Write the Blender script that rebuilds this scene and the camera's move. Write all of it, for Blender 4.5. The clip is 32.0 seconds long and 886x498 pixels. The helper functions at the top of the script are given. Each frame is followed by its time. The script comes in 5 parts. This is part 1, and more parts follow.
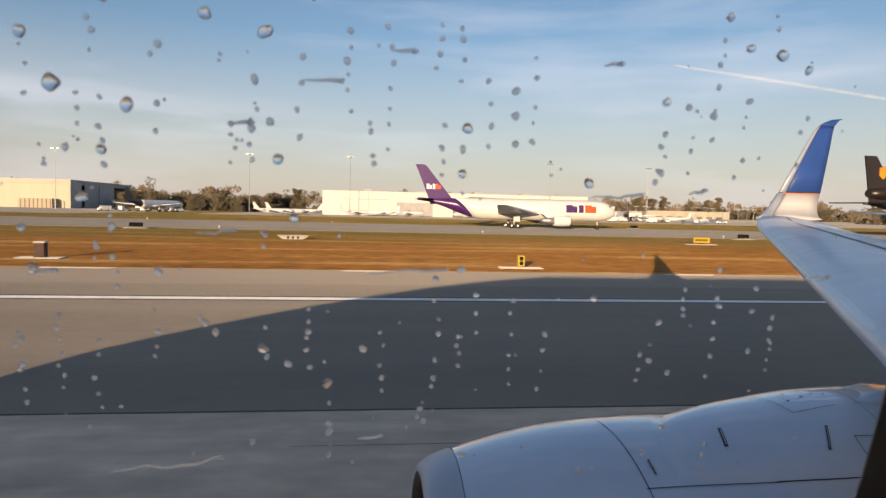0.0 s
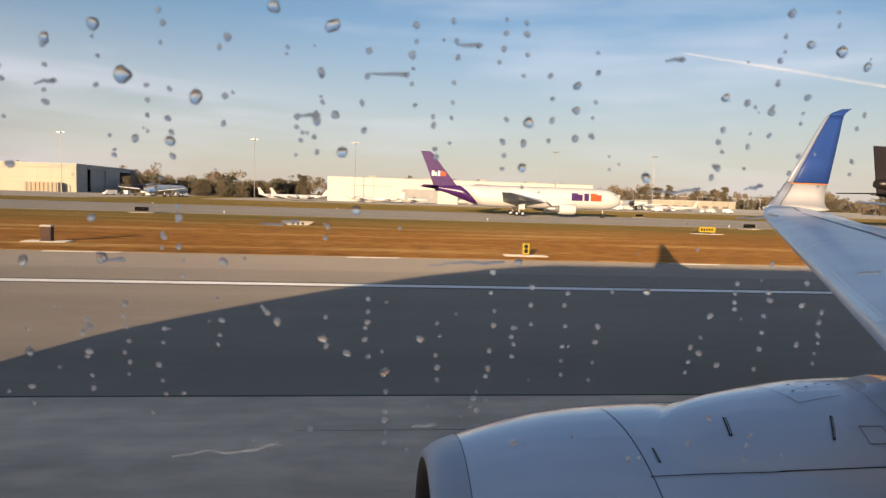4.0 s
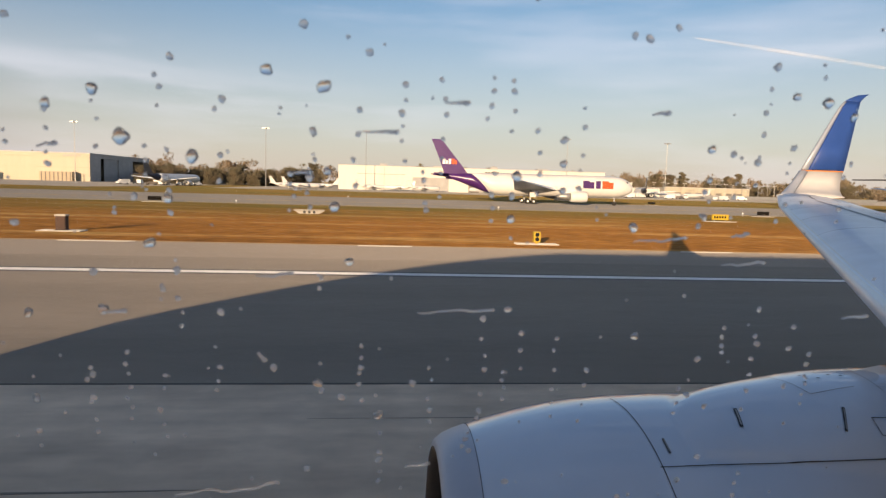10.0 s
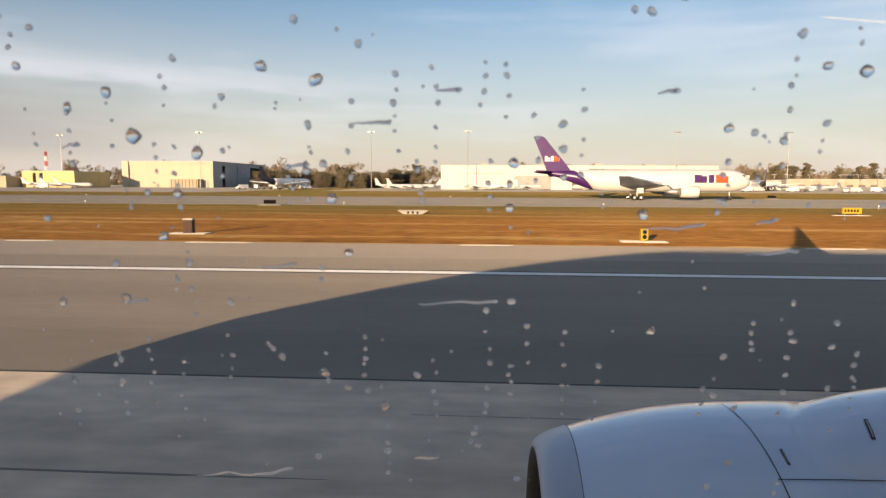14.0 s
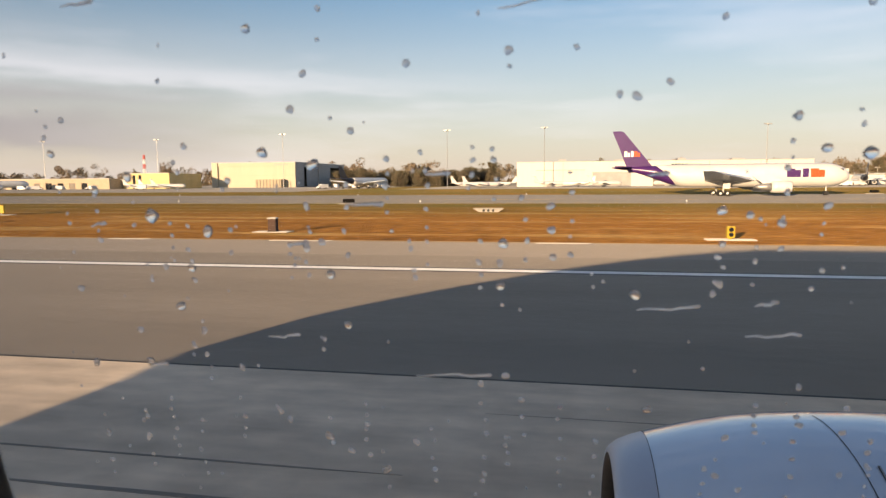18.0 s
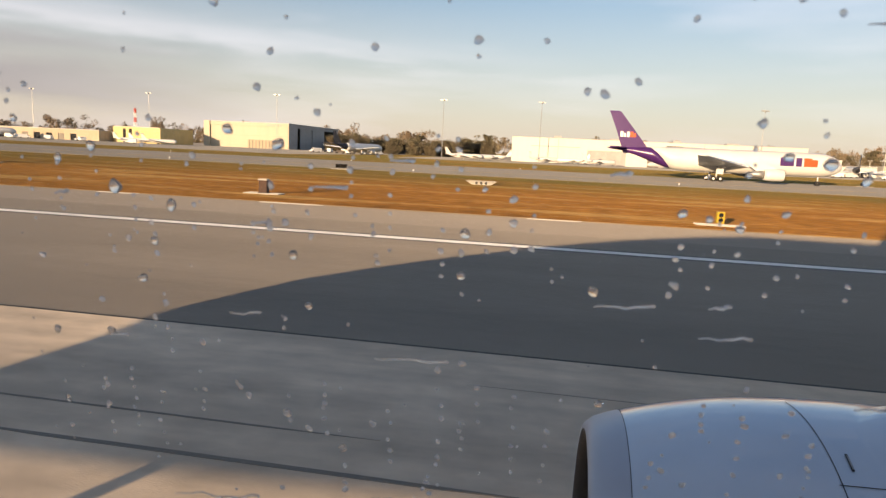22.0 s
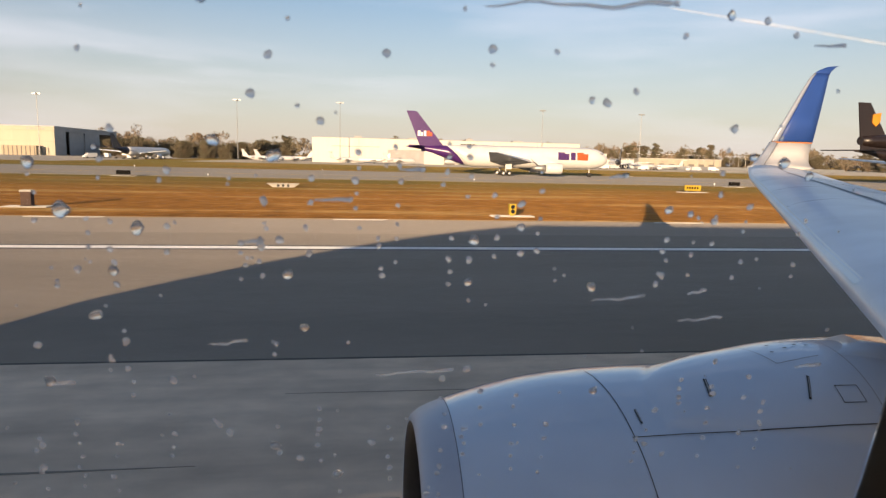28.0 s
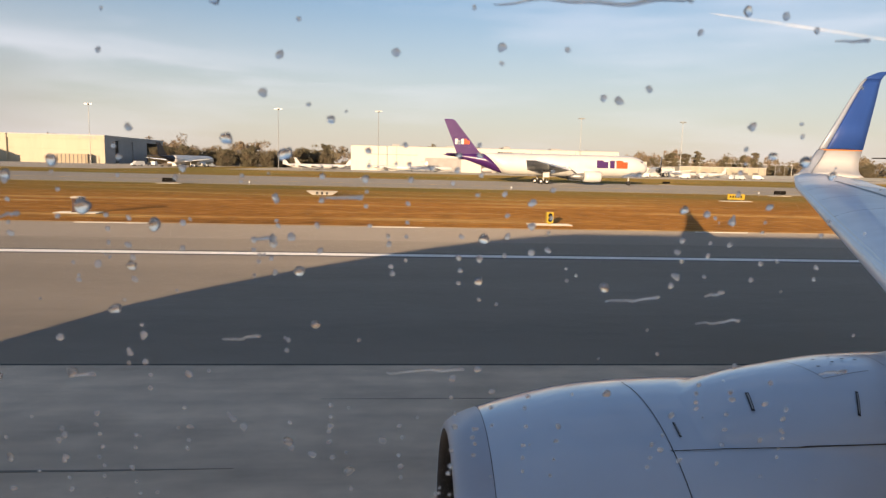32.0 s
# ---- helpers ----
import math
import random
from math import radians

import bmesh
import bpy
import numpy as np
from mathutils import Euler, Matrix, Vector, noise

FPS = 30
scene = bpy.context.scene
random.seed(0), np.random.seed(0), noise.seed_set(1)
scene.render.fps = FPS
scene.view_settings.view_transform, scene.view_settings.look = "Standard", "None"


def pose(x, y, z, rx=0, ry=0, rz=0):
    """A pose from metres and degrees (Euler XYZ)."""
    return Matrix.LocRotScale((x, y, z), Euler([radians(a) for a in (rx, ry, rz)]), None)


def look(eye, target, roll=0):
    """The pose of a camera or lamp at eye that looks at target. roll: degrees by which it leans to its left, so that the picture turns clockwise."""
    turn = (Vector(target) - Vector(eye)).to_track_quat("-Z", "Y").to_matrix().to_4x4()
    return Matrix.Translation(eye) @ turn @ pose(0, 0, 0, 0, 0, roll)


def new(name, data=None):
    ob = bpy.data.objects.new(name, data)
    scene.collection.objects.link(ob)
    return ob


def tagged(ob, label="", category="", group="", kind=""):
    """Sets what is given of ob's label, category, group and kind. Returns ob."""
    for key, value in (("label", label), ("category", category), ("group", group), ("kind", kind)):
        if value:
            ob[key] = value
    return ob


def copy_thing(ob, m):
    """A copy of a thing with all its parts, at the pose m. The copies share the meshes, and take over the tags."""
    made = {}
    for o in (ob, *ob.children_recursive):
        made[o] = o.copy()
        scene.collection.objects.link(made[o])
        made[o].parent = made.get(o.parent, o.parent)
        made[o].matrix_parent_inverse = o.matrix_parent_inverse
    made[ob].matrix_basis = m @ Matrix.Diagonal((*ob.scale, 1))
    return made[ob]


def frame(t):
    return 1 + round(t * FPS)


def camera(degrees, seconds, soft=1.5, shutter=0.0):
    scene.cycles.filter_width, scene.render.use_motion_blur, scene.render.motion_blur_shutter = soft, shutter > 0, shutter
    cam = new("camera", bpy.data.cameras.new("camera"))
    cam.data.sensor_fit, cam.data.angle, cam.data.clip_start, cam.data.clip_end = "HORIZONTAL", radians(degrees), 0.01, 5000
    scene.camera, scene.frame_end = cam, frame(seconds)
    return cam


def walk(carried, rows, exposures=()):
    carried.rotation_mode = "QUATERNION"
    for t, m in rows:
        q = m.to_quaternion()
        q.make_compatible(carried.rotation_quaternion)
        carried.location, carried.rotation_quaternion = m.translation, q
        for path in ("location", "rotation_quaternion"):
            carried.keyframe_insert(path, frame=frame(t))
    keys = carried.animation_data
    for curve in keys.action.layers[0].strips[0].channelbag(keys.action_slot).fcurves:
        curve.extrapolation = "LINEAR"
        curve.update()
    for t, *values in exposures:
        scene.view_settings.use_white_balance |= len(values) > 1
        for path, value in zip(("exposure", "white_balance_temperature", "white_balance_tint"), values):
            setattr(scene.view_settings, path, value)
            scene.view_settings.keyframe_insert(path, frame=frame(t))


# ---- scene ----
EXPOSURE = 1.17
SKY_STRENGTH = 0.07
SUN_POWER = 2.85
HAZE = (4.2, 3.8, 3.42, 1)
CLOUD = (6.2, 6.3, 6.7, 1)
SIGN_NINE = (-57.9, 42.2)
SIGN_DARK = (-20.9, 43.6)
SIGN_YEL = (43.1, 77.9)
SIGN_YEL2 = (-66.0, 64.0)
SIGN_LIGHT = (10.0, 40.6)
CULVERT = (-8.4, 73.8)
cam = camera(69.82, 32.0, soft=1.35)
cam.data.dof.use_dof, cam.data.dof.focus_distance, cam.data.dof.aperture_fstop = True, 40.0, 36.0      # the pane lies well short of the focus
walk(cam, [
    (0, pose(-0.0079, 0.0007, 3.6140, 86.53, -1.34, -6.74)),
    (0.5, pose(0.0006, -0.0138, 3.6138, 86.25, -1.26, -6.61)),
    (1, pose(-0.0129, -0.0042, 3.6135, 86.28, -1.40, -6.57)),
    (1.5, pose(-0.0143, -0.0033, 3.6136, 86.11, -1.45, -6.52)),
    (2, pose(-0.0182, 0.0056, 3.6164, 85.93, -1.50, -6.26)),
    (2.5, pose(-0.0188, 0.0058, 3.6150, 85.77, -1.72, -6.25)),
    (3, pose(-0.0209, 0.0024, 3.6157, 85.58, -1.72, -6.37)),
    (3.5, pose(-0.0217, 0.0001, 3.6151, 85.45, -1.77, -6.40)),
    (5.5, pose(-0.0218, 0.0005, 3.6154, 85.18, -1.94, -5.73)),
    (6, pose(-0.0220, 0.0009, 3.6159, 85.08, -1.87, -5.68)),
    (6.5, pose(-0.0208, 0.0021, 3.6138, 84.93, -1.70, -5.76)),
    (7, pose(-0.0216, -0.0002, 3.6124, 84.97, -1.76, -5.80)),
    (7.5, pose(-0.0229, 0.0002, 3.6149, 84.73, -1.75, -5.74)),
    (8, pose(-0.0219, 0.0018, 3.6146, 84.71, -1.77, -5.49)),
    (8.5, pose(-0.0206, 0.0025, 3.6149, 84.53, -1.55, -5.30)),
    (9, pose(-0.0191, -0.0024, 3.6154, 84.49, -1.68, -5.31)),
    (9.5, pose(-0.0114, -0.0014, 3.6182, 84.42, -1.57, -5.41)),
    (10, pose(-0.0173, -0.0029, 3.6313, 84.26, -1.63, -5.32)),
    (10.5, pose(-0.0219, 0.0001, 3.6302, 84.14, -1.76, -5.20)),
    (11, pose(-0.0074, -0.0009, 3.6304, 84.16, -1.58, -5.01)),
    (11.5, pose(-0.0166, -0.0070, 3.6271, 84.09, -1.73, -5.01)),
    (12, pose(-0.0163, -0.0077, 3.6277, 84.21, -1.70, -5.03)),
    (12.5, pose(0.0260, -0.0140, 3.6322, 83.88, -1.45, -4.56)),
    (13, pose(0.0180, -0.0120, 3.6326, 84.01, -0.82, -2.54)),
    (13.5, pose(0.0180, 0.0002, 3.6312, 83.92, -1.06, 0.51)),
    (14, pose(0.0091, -0.0012, 3.6293, 84.03, -0.25, 3.81)),
    (14.5, pose(0.0008, -0.0006, 3.6297, 83.75, -0.75, 5.55)),
    (16.5, pose(-0.0080, 0.0000, 3.6500, 83.85, -1.50, -3.50)),
    (17, pose(-0.0164, -0.0022, 3.6415, 83.77, -1.75, -4.62)),
    (17.5, pose(0.0080, 0.0000, 3.6480, 83.75, -0.80, -1.20)),
    (18, pose(0.0300, -0.0001, 3.6495, 83.84, 0.41, 10.60)),
    (18.5, pose(0.0550, -0.0000, 3.6500, 83.34, 0.26, 18.92)),
    (19, pose(0.0668, 0.0003, 3.6512, 83.64, 0.10, 21.36)),
    (19.5, pose(0.0700, 0.0000, 3.6500, 83.65, -0.36, 21.45)),
    (20, pose(0.0696, 0.0007, 3.6536, 83.06, -0.83, 20.32)),
    (20.5, pose(0.0660, 0.0000, 3.6500, 83.18, -1.12, 18.25)),
    (21, pose(0.0677, 0.0008, 3.6540, 82.25, -1.53, 16.76)),
    (21.5, pose(0.0460, 0.0000, 3.6500, 81.60, -1.92, 14.28)),
    (22, pose(0.0367, 0.0016, 3.6539, 81.21, -2.65, 10.10)),
    (22.5, pose(0.0158, 0.0013, 3.6492, 81.37, -1.98, 6.74)),
    (23, pose(0.0126, 0.0013, 3.6534, 81.26, -2.15, 2.54)),
    (23.5, pose(-0.0060, 0.0019, 3.6590, 81.43, -1.67, -1.44)),
    (24, pose(-0.0156, 0.0011, 3.6526, 81.47, -2.16, -3.81)),
    (24.5, pose(-0.0075, -0.0003, 3.6497, 81.62, -1.92, -4.61)),
    (25, pose(-0.0060, 0.0012, 3.6563, 81.52, -1.73, -5.06)),
    (25.5, pose(-0.0060, 0.0007, 3.6584, 81.52, -1.62, -5.33)),
    (27.5, pose(-0.0125, 0.0015, 3.6573, 82.03, -1.32, -8.04)),
    (28, pose(-0.0125, 0.0014, 3.6540, 81.84, -1.34, -7.52)),
    (28.5, pose(-0.0125, 0.0017, 3.6582, 81.96, -0.97, -6.92)),
    (29, pose(-0.0060, 0.0011, 3.6551, 82.03, -1.11, -6.49)),
    (29.5, pose(-0.0060, 0.0009, 3.6550, 82.09, -1.08, -5.89)),
    (30, pose(-0.0060, 0.0008, 3.6527, 82.13, -1.15, -5.42)),
    (30.5, pose(-0.0060, 0.0013, 3.6560, 82.10, -1.31, -4.93)),
    (31, pose(-0.0060, -0.0002, 3.6497, 82.35, -1.38, -4.57)),
    (31.5, pose(-0.0060, 0.0004, 3.6518, 82.35, -1.48, -4.35)),
    (32, pose(-0.0060, 0.0002, 3.6519, 82.48, -1.36, -4.19)),
], exposures=[(t, EXPOSURE + d, k, 17) for t, d, k in ((0.0, -0.06, 6500), (9.0, -0.02, 6550), (11.0, -0.04, 6600), (13.0, 0.08, 6700), (18.0, 0.18, 6900), (21.0, 0.2, 6950), (25.0, 0.1, 6650), (32.0, 0.08, 6580))])

# ---- world and sun ----
SUN_WAY = Vector((0.378, 1.0, -0.142)).normalized()
world = bpy.data.worlds.new("sky")
scene.world = world
world.use_nodes = True
wn, wl = world.node_tree.nodes, world.node_tree.links
wn.clear()
w_out = wn.new("ShaderNodeOutputWorld")
w_bg = wn.new("ShaderNodeBackground")
w_sky = wn.new("ShaderNodeTexSky")
w_sky.sky_type = "NISHITA"
w_sky.sun_disc = False
w_sky.sun_elevation = math.asin(-SUN_WAY.z)
w_sky.sun_rotation = math.atan2(-SUN_WAY.x, -SUN_WAY.y)
w_sky.air_density, w_sky.dust_density, w_sky.ozone_density = 1.0, 0.5, 2.2
w_bg.inputs["Strength"].default_value = SKY_STRENGTH
# thin streaks of high cloud, drawn out along one way across the sky
w_co = wn.new("ShaderNodeTexCoord")
w_sep = wn.new("ShaderNodeSeparateXYZ")
wl.new(w_co.outputs["Generated"], w_sep.inputs[0])
w_map = wn.new("ShaderNodeMapping")
w_map.inputs["Rotation"].default_value = (0, radians(7), 0)
w_map.inputs["Scale"].default_value = (1.1, 1.6, 9.0)
wl.new(w_co.outputs["Generated"], w_map.inputs[0])
w_noise = wn.new("ShaderNodeTexNoise")
w_noise.inputs["Scale"].default_value = 1.7
w_noise.inputs["Detail"].default_value = 7
w_noise.inputs["Roughness"].default_value = 0.55
wl.new(w_map.outputs[0], w_noise.inputs["Vector"])
w_ramp = wn.new("ShaderNodeValToRGB")
w_ramp.color_ramp.elements[0].position, w_ramp.color_ramp.elements[1].position = 0.46, 0.78
w_ramp.color_ramp.elements[0].color, w_ramp.color_ramp.elements[1].color = (0, 0, 0, 1), (0.4, 0.4, 0.4, 1)
wl.new(w_noise.outputs[0], w_ramp.inputs[0])
w_haze = wn.new("ShaderNodeMapRange")
w_haze.inputs["From Min"].default_value, w_haze.inputs["From Max"].default_value = -0.02, 0.26
w_haze.inputs["To Min"].default_value, w_haze.inputs["To Max"].default_value = 0.88, 0.0
wl.new(w_sep.outputs["Z"], w_haze.inputs[0])
w_mix0 = wn.new("ShaderNodeMixRGB")
w_mix0.inputs[2].default_value = HAZE
wl.new(w_haze.outputs[0], w_mix0.inputs[0])
wl.new(w_sky.outputs[0], w_mix0.inputs[1])
w_mix = wn.new("ShaderNodeMixRGB")
w_mix.inputs[2].default_value = CLOUD
wl.new(w_ramp.outputs[0], w_mix.inputs[0])
wl.new(w_mix0.outputs[0], w_mix.inputs[1])
# a soft grey bank low in the sky ahead of the nose
w_west = wn.new("ShaderNodeMapRange")
w_west.inputs["From Min"].default_value, w_west.inputs["From Max"].default_value = -0.42, -0.72
wl.new(w_sep.outputs["X"], w_west.inputs[0])
w_bank = wn.new("ShaderNodeValToRGB")
for p_, v_ in ((0.03, 0.0), (0.05, 0.7), (0.075, 0.75), (0.095, 0.3), (0.115, 0.55), (0.14, 0.0)):
    e_ = w_bank.color_ramp.elements.new(p_)
    e_.color = (v_, v_, v_, 1)
w_bank.color_ramp.elements[0].color = w_bank.color_ramp.elements[-1].color = (0, 0, 0, 1)
w_low = wn.new("ShaderNodeMath")
w_low.operation = "MULTIPLY_ADD"
w_low.inputs[1].default_value, w_low.inputs[2].default_value = 0.12, -0.06
wl.new(w_noise.outputs[0], w_low.inputs[0])
w_up = wn.new("ShaderNodeMath")
wl.new(w_sep.outputs["Z"], w_up.inputs[0]), wl.new(w_low.outputs[0], w_up.inputs[1])
wl.new(w_up.outputs[0], w_bank.inputs[0])
w_both = wn.new("ShaderNodeMath")
w_both.operation = "MULTIPLY"
wl.new(w_west.outputs[0], w_both.inputs[0]), wl.new(w_bank.outputs[0], w_both.inputs[1])
# one long white streak that climbs gently towards the nose
w_rise = wn.new("ShaderNodeMath")
w_rise.operation = "MULTIPLY_ADD"
w_rise.inputs[1].default_value = 0.052
wl.new(w_sep.outputs["X"], w_rise.inputs[0]), wl.new(w_up.outputs[0], w_rise.inputs[2])
w_streak = wn.new("ShaderNodeValToRGB")
for p_, v_ in ((0.104, 0.0), (0.117, 0.24), (0.125, 0.3), (0.142, 0.07), (0.19, 0.0)):
    e_ = w_streak.color_ramp.elements.new(p_)
    e_.color = (v_, v_, v_, 1)
w_streak.color_ramp.elements[0].color = w_streak.color_ramp.elements[-1].color = (0, 0, 0, 1)
wl.new(w_rise.outputs[0], w_streak.inputs[0])
w_thin = wn.new("ShaderNodeMapRange")
w_thin.inputs["From Min"].default_value, w_thin.inputs["From Max"].default_value = 0.05, -0.45
wl.new(w_sep.outputs["X"], w_thin.inputs[0])
w_band = wn.new("ShaderNodeMath")
w_band.operation = "MULTIPLY"
wl.new(w_streak.outputs[0], w_band.inputs[0]), wl.new(w_thin.outputs[0], w_band.inputs[1])
w_white = wn.new("ShaderNodeMixRGB")
w_white.inputs[2].default_value = CLOUD
wl.new(w_band.outputs[0], w_white.inputs[0]), wl.new(w_mix.outputs[0], w_white.inputs[1])
w_grey = wn.new("ShaderNodeMixRGB")
w_grey.inputs[2].default_value = (2.2, 2.1, 2.25, 1)
wl.new(w_both.outputs[0], w_grey.inputs[0]), wl.new(w_white.outputs[0], w_grey.inputs[1])
wl.new(w_grey.outputs[0], w_bg.inputs["Color"])
wl.new(w_bg.outputs[0], w_out.inputs["Surface"])

sun = new("sun", bpy.data.lights.new("sun", "SUN"))
sun.data.energy, sun.data.angle, sun.data.color = SUN_POWER, radians(0.55), (1.0, 0.74, 0.44)
sun.matrix_world = look((0, 0, 80), Vector((0, 0, 80)) + SUN_WAY)


# ---- materials ----
def material(name, color, rough=0.6, metal=0.0, spread=0.12, scale=2.0, bump=0.0, bump_scale=30.0, stretch=(1, 1, 1), second=None, second_scale=0.3, per_piece=0.0, coat=0.0, depth=0.01):
    """A painted or natural surface: colour with variation at two sizes, and fine relief."""
    m = bpy.data.materials.new(name)
    m.use_nodes = True
    n, l = m.node_tree.nodes, m.node_tree.links
    b = n["Principled BSDF"]
    b.inputs["Roughness"].default_value, b.inputs["Metallic"].default_value = rough, metal
    b.inputs["Coat Weight"].default_value = coat
    b.inputs["Diffuse Roughness"].default_value = 1.0 if rough > 0.85 else 0.0
    co = n.new("ShaderNodeTexCoord")
    mp = n.new("ShaderNodeMapping")
    mp.inputs["Scale"].default_value = stretch
    l.new(co.outputs["Object"], mp.inputs[0])
    fine = n.new("ShaderNodeTexNoise")
    fine.inputs["Scale"].default_value, fine.inputs["Detail"].default_value = scale, 6
    broad = n.new("ShaderNodeTexNoise")
    broad.inputs["Scale"].default_value, broad.inputs["Detail"].default_value = second_scale, 3
    l.new(mp.outputs[0], fine.inputs["Vector"])
    l.new(mp.outputs[0], broad.inputs["Vector"])
    mix = n.new("ShaderNodeMixRGB")
    two = second or tuple(min(1, c * 1.12) for c in color)
    mix.inputs[1].default_value, mix.inputs[2].default_value = (*color, 1), (*two, 1)
    r = n.new("ShaderNodeValToRGB")
    r.color_ramp.elements[0].position, r.color_ramp.elements[1].position = 0.38, 0.64
    l.new(broad.outputs[0], r.inputs[0])
    l.new(r.outputs[0], mix.inputs[0])
    hsv = n.new("ShaderNodeHueSaturation")
    mr = n.new("ShaderNodeMapRange")
    mr.inputs["From Min"].default_value, mr.inputs["From Max"].default_value = 0.3, 0.7
    mr.inputs["To Min"].default_value, mr.inputs["To Max"].default_value = 1 - spread, 1 + spread
    l.new(fine.outputs[0], mr.inputs[0])
    value = mr.outputs[0]
    if per_piece:
        oi = n.new("ShaderNodeObjectInfo")
        pr = n.new("ShaderNodeMapRange")
        pr.inputs["To Min"].default_value, pr.inputs["To Max"].default_value = 1 - per_piece, 1 + per_piece
        l.new(oi.outputs["Random"], pr.inputs[0])
        mm = n.new("ShaderNodeMath")
        mm.operation = "MULTIPLY"
        l.new(value, mm.inputs[0]), l.new(pr.outputs[0], mm.inputs[1])
        value = mm.outputs[0]
    l.new(value, hsv.inputs["Value"])
    l.new(mix.outputs[0], hsv.inputs["Color"])
    l.new(hsv.outputs[0], b.inputs["Base Color"])
    if bump:
        bn = n.new("ShaderNodeTexNoise")
        bn.inputs["Scale"].default_value, bn.inputs["Detail"].default_value = bump_scale, 4
        l.new(mp.outputs[0], bn.inputs["Vector"])
        bp = n.new("ShaderNodeBump")
        bp.inputs["Strength"].default_value, bp.inputs["Distance"].default_value = bump, depth
        l.new(bn.outputs[0], bp.inputs["Height"])
        l.new(bp.outputs[0], b.inputs["Normal"])
    return m


def glass_material(name, ior, color=(1, 1, 1)):
    m = bpy.data.materials.new(name)
    m.use_nodes = True
    b = m.node_tree.nodes["Principled BSDF"]
    b.inputs["Base Color"].default_value = (*color, 1)
    b.inputs["Transmission Weight"].default_value, b.inputs["Roughness"].default_value, b.inputs["IOR"].default_value = 1, 0.0, ior
    return m


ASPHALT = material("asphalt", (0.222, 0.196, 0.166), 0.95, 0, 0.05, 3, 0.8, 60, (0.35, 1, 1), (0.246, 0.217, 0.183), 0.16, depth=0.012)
CONCRETE = material("worn_concrete", (0.68, 0.572, 0.45), 0.95, 0, 0.09, 2.2, 0.5, 60, (0.3, 1, 1), (0.475, 0.4, 0.316), 0.32, depth=0.006)
SHOULDER = material("shoulder_asphalt", (0.27, 0.235, 0.196), 0.95, 0, 0.06, 4, 0.8, 60, (0.6, 1, 1), (0.29, 0.255, 0.215), 0.2, depth=0.014)
TAXIWAY = material("taxiway_asphalt", (0.2, 0.19, 0.175), 0.95, 0, 0.1, 2, 1.0, 20, (0.6, 1, 1), (0.235, 0.22, 0.2), 0.1, depth=0.05)
APRON = material("apron_concrete", (0.3, 0.28, 0.25), 0.95, 0, 0.1, 0.6, 1.0, 20, (0.6, 1, 1), (0.25, 0.24, 0.215), 0.05, depth=0.06)


def weather(m, stretch, scale, low, high, start=0.35, end=0.65):
    """Stains of a further size and direction over a finished surface."""
    n, l = m.node_tree.nodes, m.node_tree.links
    b = n["Principled BSDF"]
    source = b.inputs["Base Color"].links[0].from_socket
    co, mp, no, mr, mx = (n.new("ShaderNode" + k) for k in ("TexCoord", "Mapping", "TexNoise", "MapRange", "MixRGB"))
    mp.inputs["Scale"].default_value = stretch
    no.inputs["Scale"].default_value, no.inputs["Detail"].default_value, no.inputs["Roughness"].default_value = scale, 5, 0.6
    l.new(co.outputs["Object"], mp.inputs[0]), l.new(mp.outputs[0], no.inputs["Vector"]), l.new(no.outputs[0], mr.inputs[0])
    mr.inputs["From Min"].default_value, mr.inputs["From Max"].default_value = start, end
    mr.inputs["To Min"].default_value, mr.inputs["To Max"].default_value = low, high
    mx.blend_type = "MULTIPLY"
    mx.inputs[0].default_value = 1
    l.new(source, mx.inputs[1]), l.new(mr.outputs[0], mx.inputs[2]), l.new(mx.outputs[0], b.inputs["Base Color"])


weather(CONCRETE, (0.05, 0.9, 1), 1.3, 0.92, 1.1)
weather(CONCRETE, (0.7, 1.0, 1), 1.5, 0.86, 1.08)
weather(ASPHALT, (0.05, 0.45, 1), 0.9, 0.93, 1.05)
WHITE_MARK = material("white_marking_paint", (0.9, 0.89, 0.87), 0.9, 0, 0.06, 8, 1.0, 60, (0.4, 1, 1), (0.8, 0.79, 0.77), 0.6, depth=0.02)
YELLOW_MARK = material("yellow_marking_paint", (0.6, 0.38, 0.04), 0.7, 0, 0.15, 8, 0, 30, (0.5, 1, 1), (0.42, 0.28, 0.06), 0.8)
RED_MARK = material("red_marking_paint", (0.4, 0.05, 0.04), 0.8, 0, 0.1, 4)
RUBBER = material("tyre_rubber_marks", (0.05, 0.05, 0.05), 0.85, 0, 0.2, 10, 0, 30, (0.1, 2, 1), (0.12, 0.118, 0.115), 0.5)
SKID = material("faint_tyre_marks", (0.21, 0.19, 0.165), 0.9, 0, 0.15, 4, 0, 30, (0.1, 2, 1), (0.28, 0.25, 0.215), 0.4)
JOINT = material("bitumen_joint", (0.05, 0.047, 0.043), 0.8, 0, 0.2, 4, 0, 30)
SAND = material("bleached_verge", (0.34, 0.26, 0.17), 0.95, 0, 0.2, 2, 0, 30, (0.15, 1, 1), (0.22, 0.15, 0.08), 0.4)
NACELLE = material("pale_grey_aircraft_paint", (0.57, 0.675, 0.8), 0.3, 0, 0.03, 3, 0.02, 4, (1, 1, 1), (0.525, 0.62, 0.74), 0.9, coat=1.0)
LIP = material("bare_metal_inlet", (0.42, 0.46, 0.53), 0.46, 0.3, 0.05, 4, 0, 30, (0.3, 1, 1))
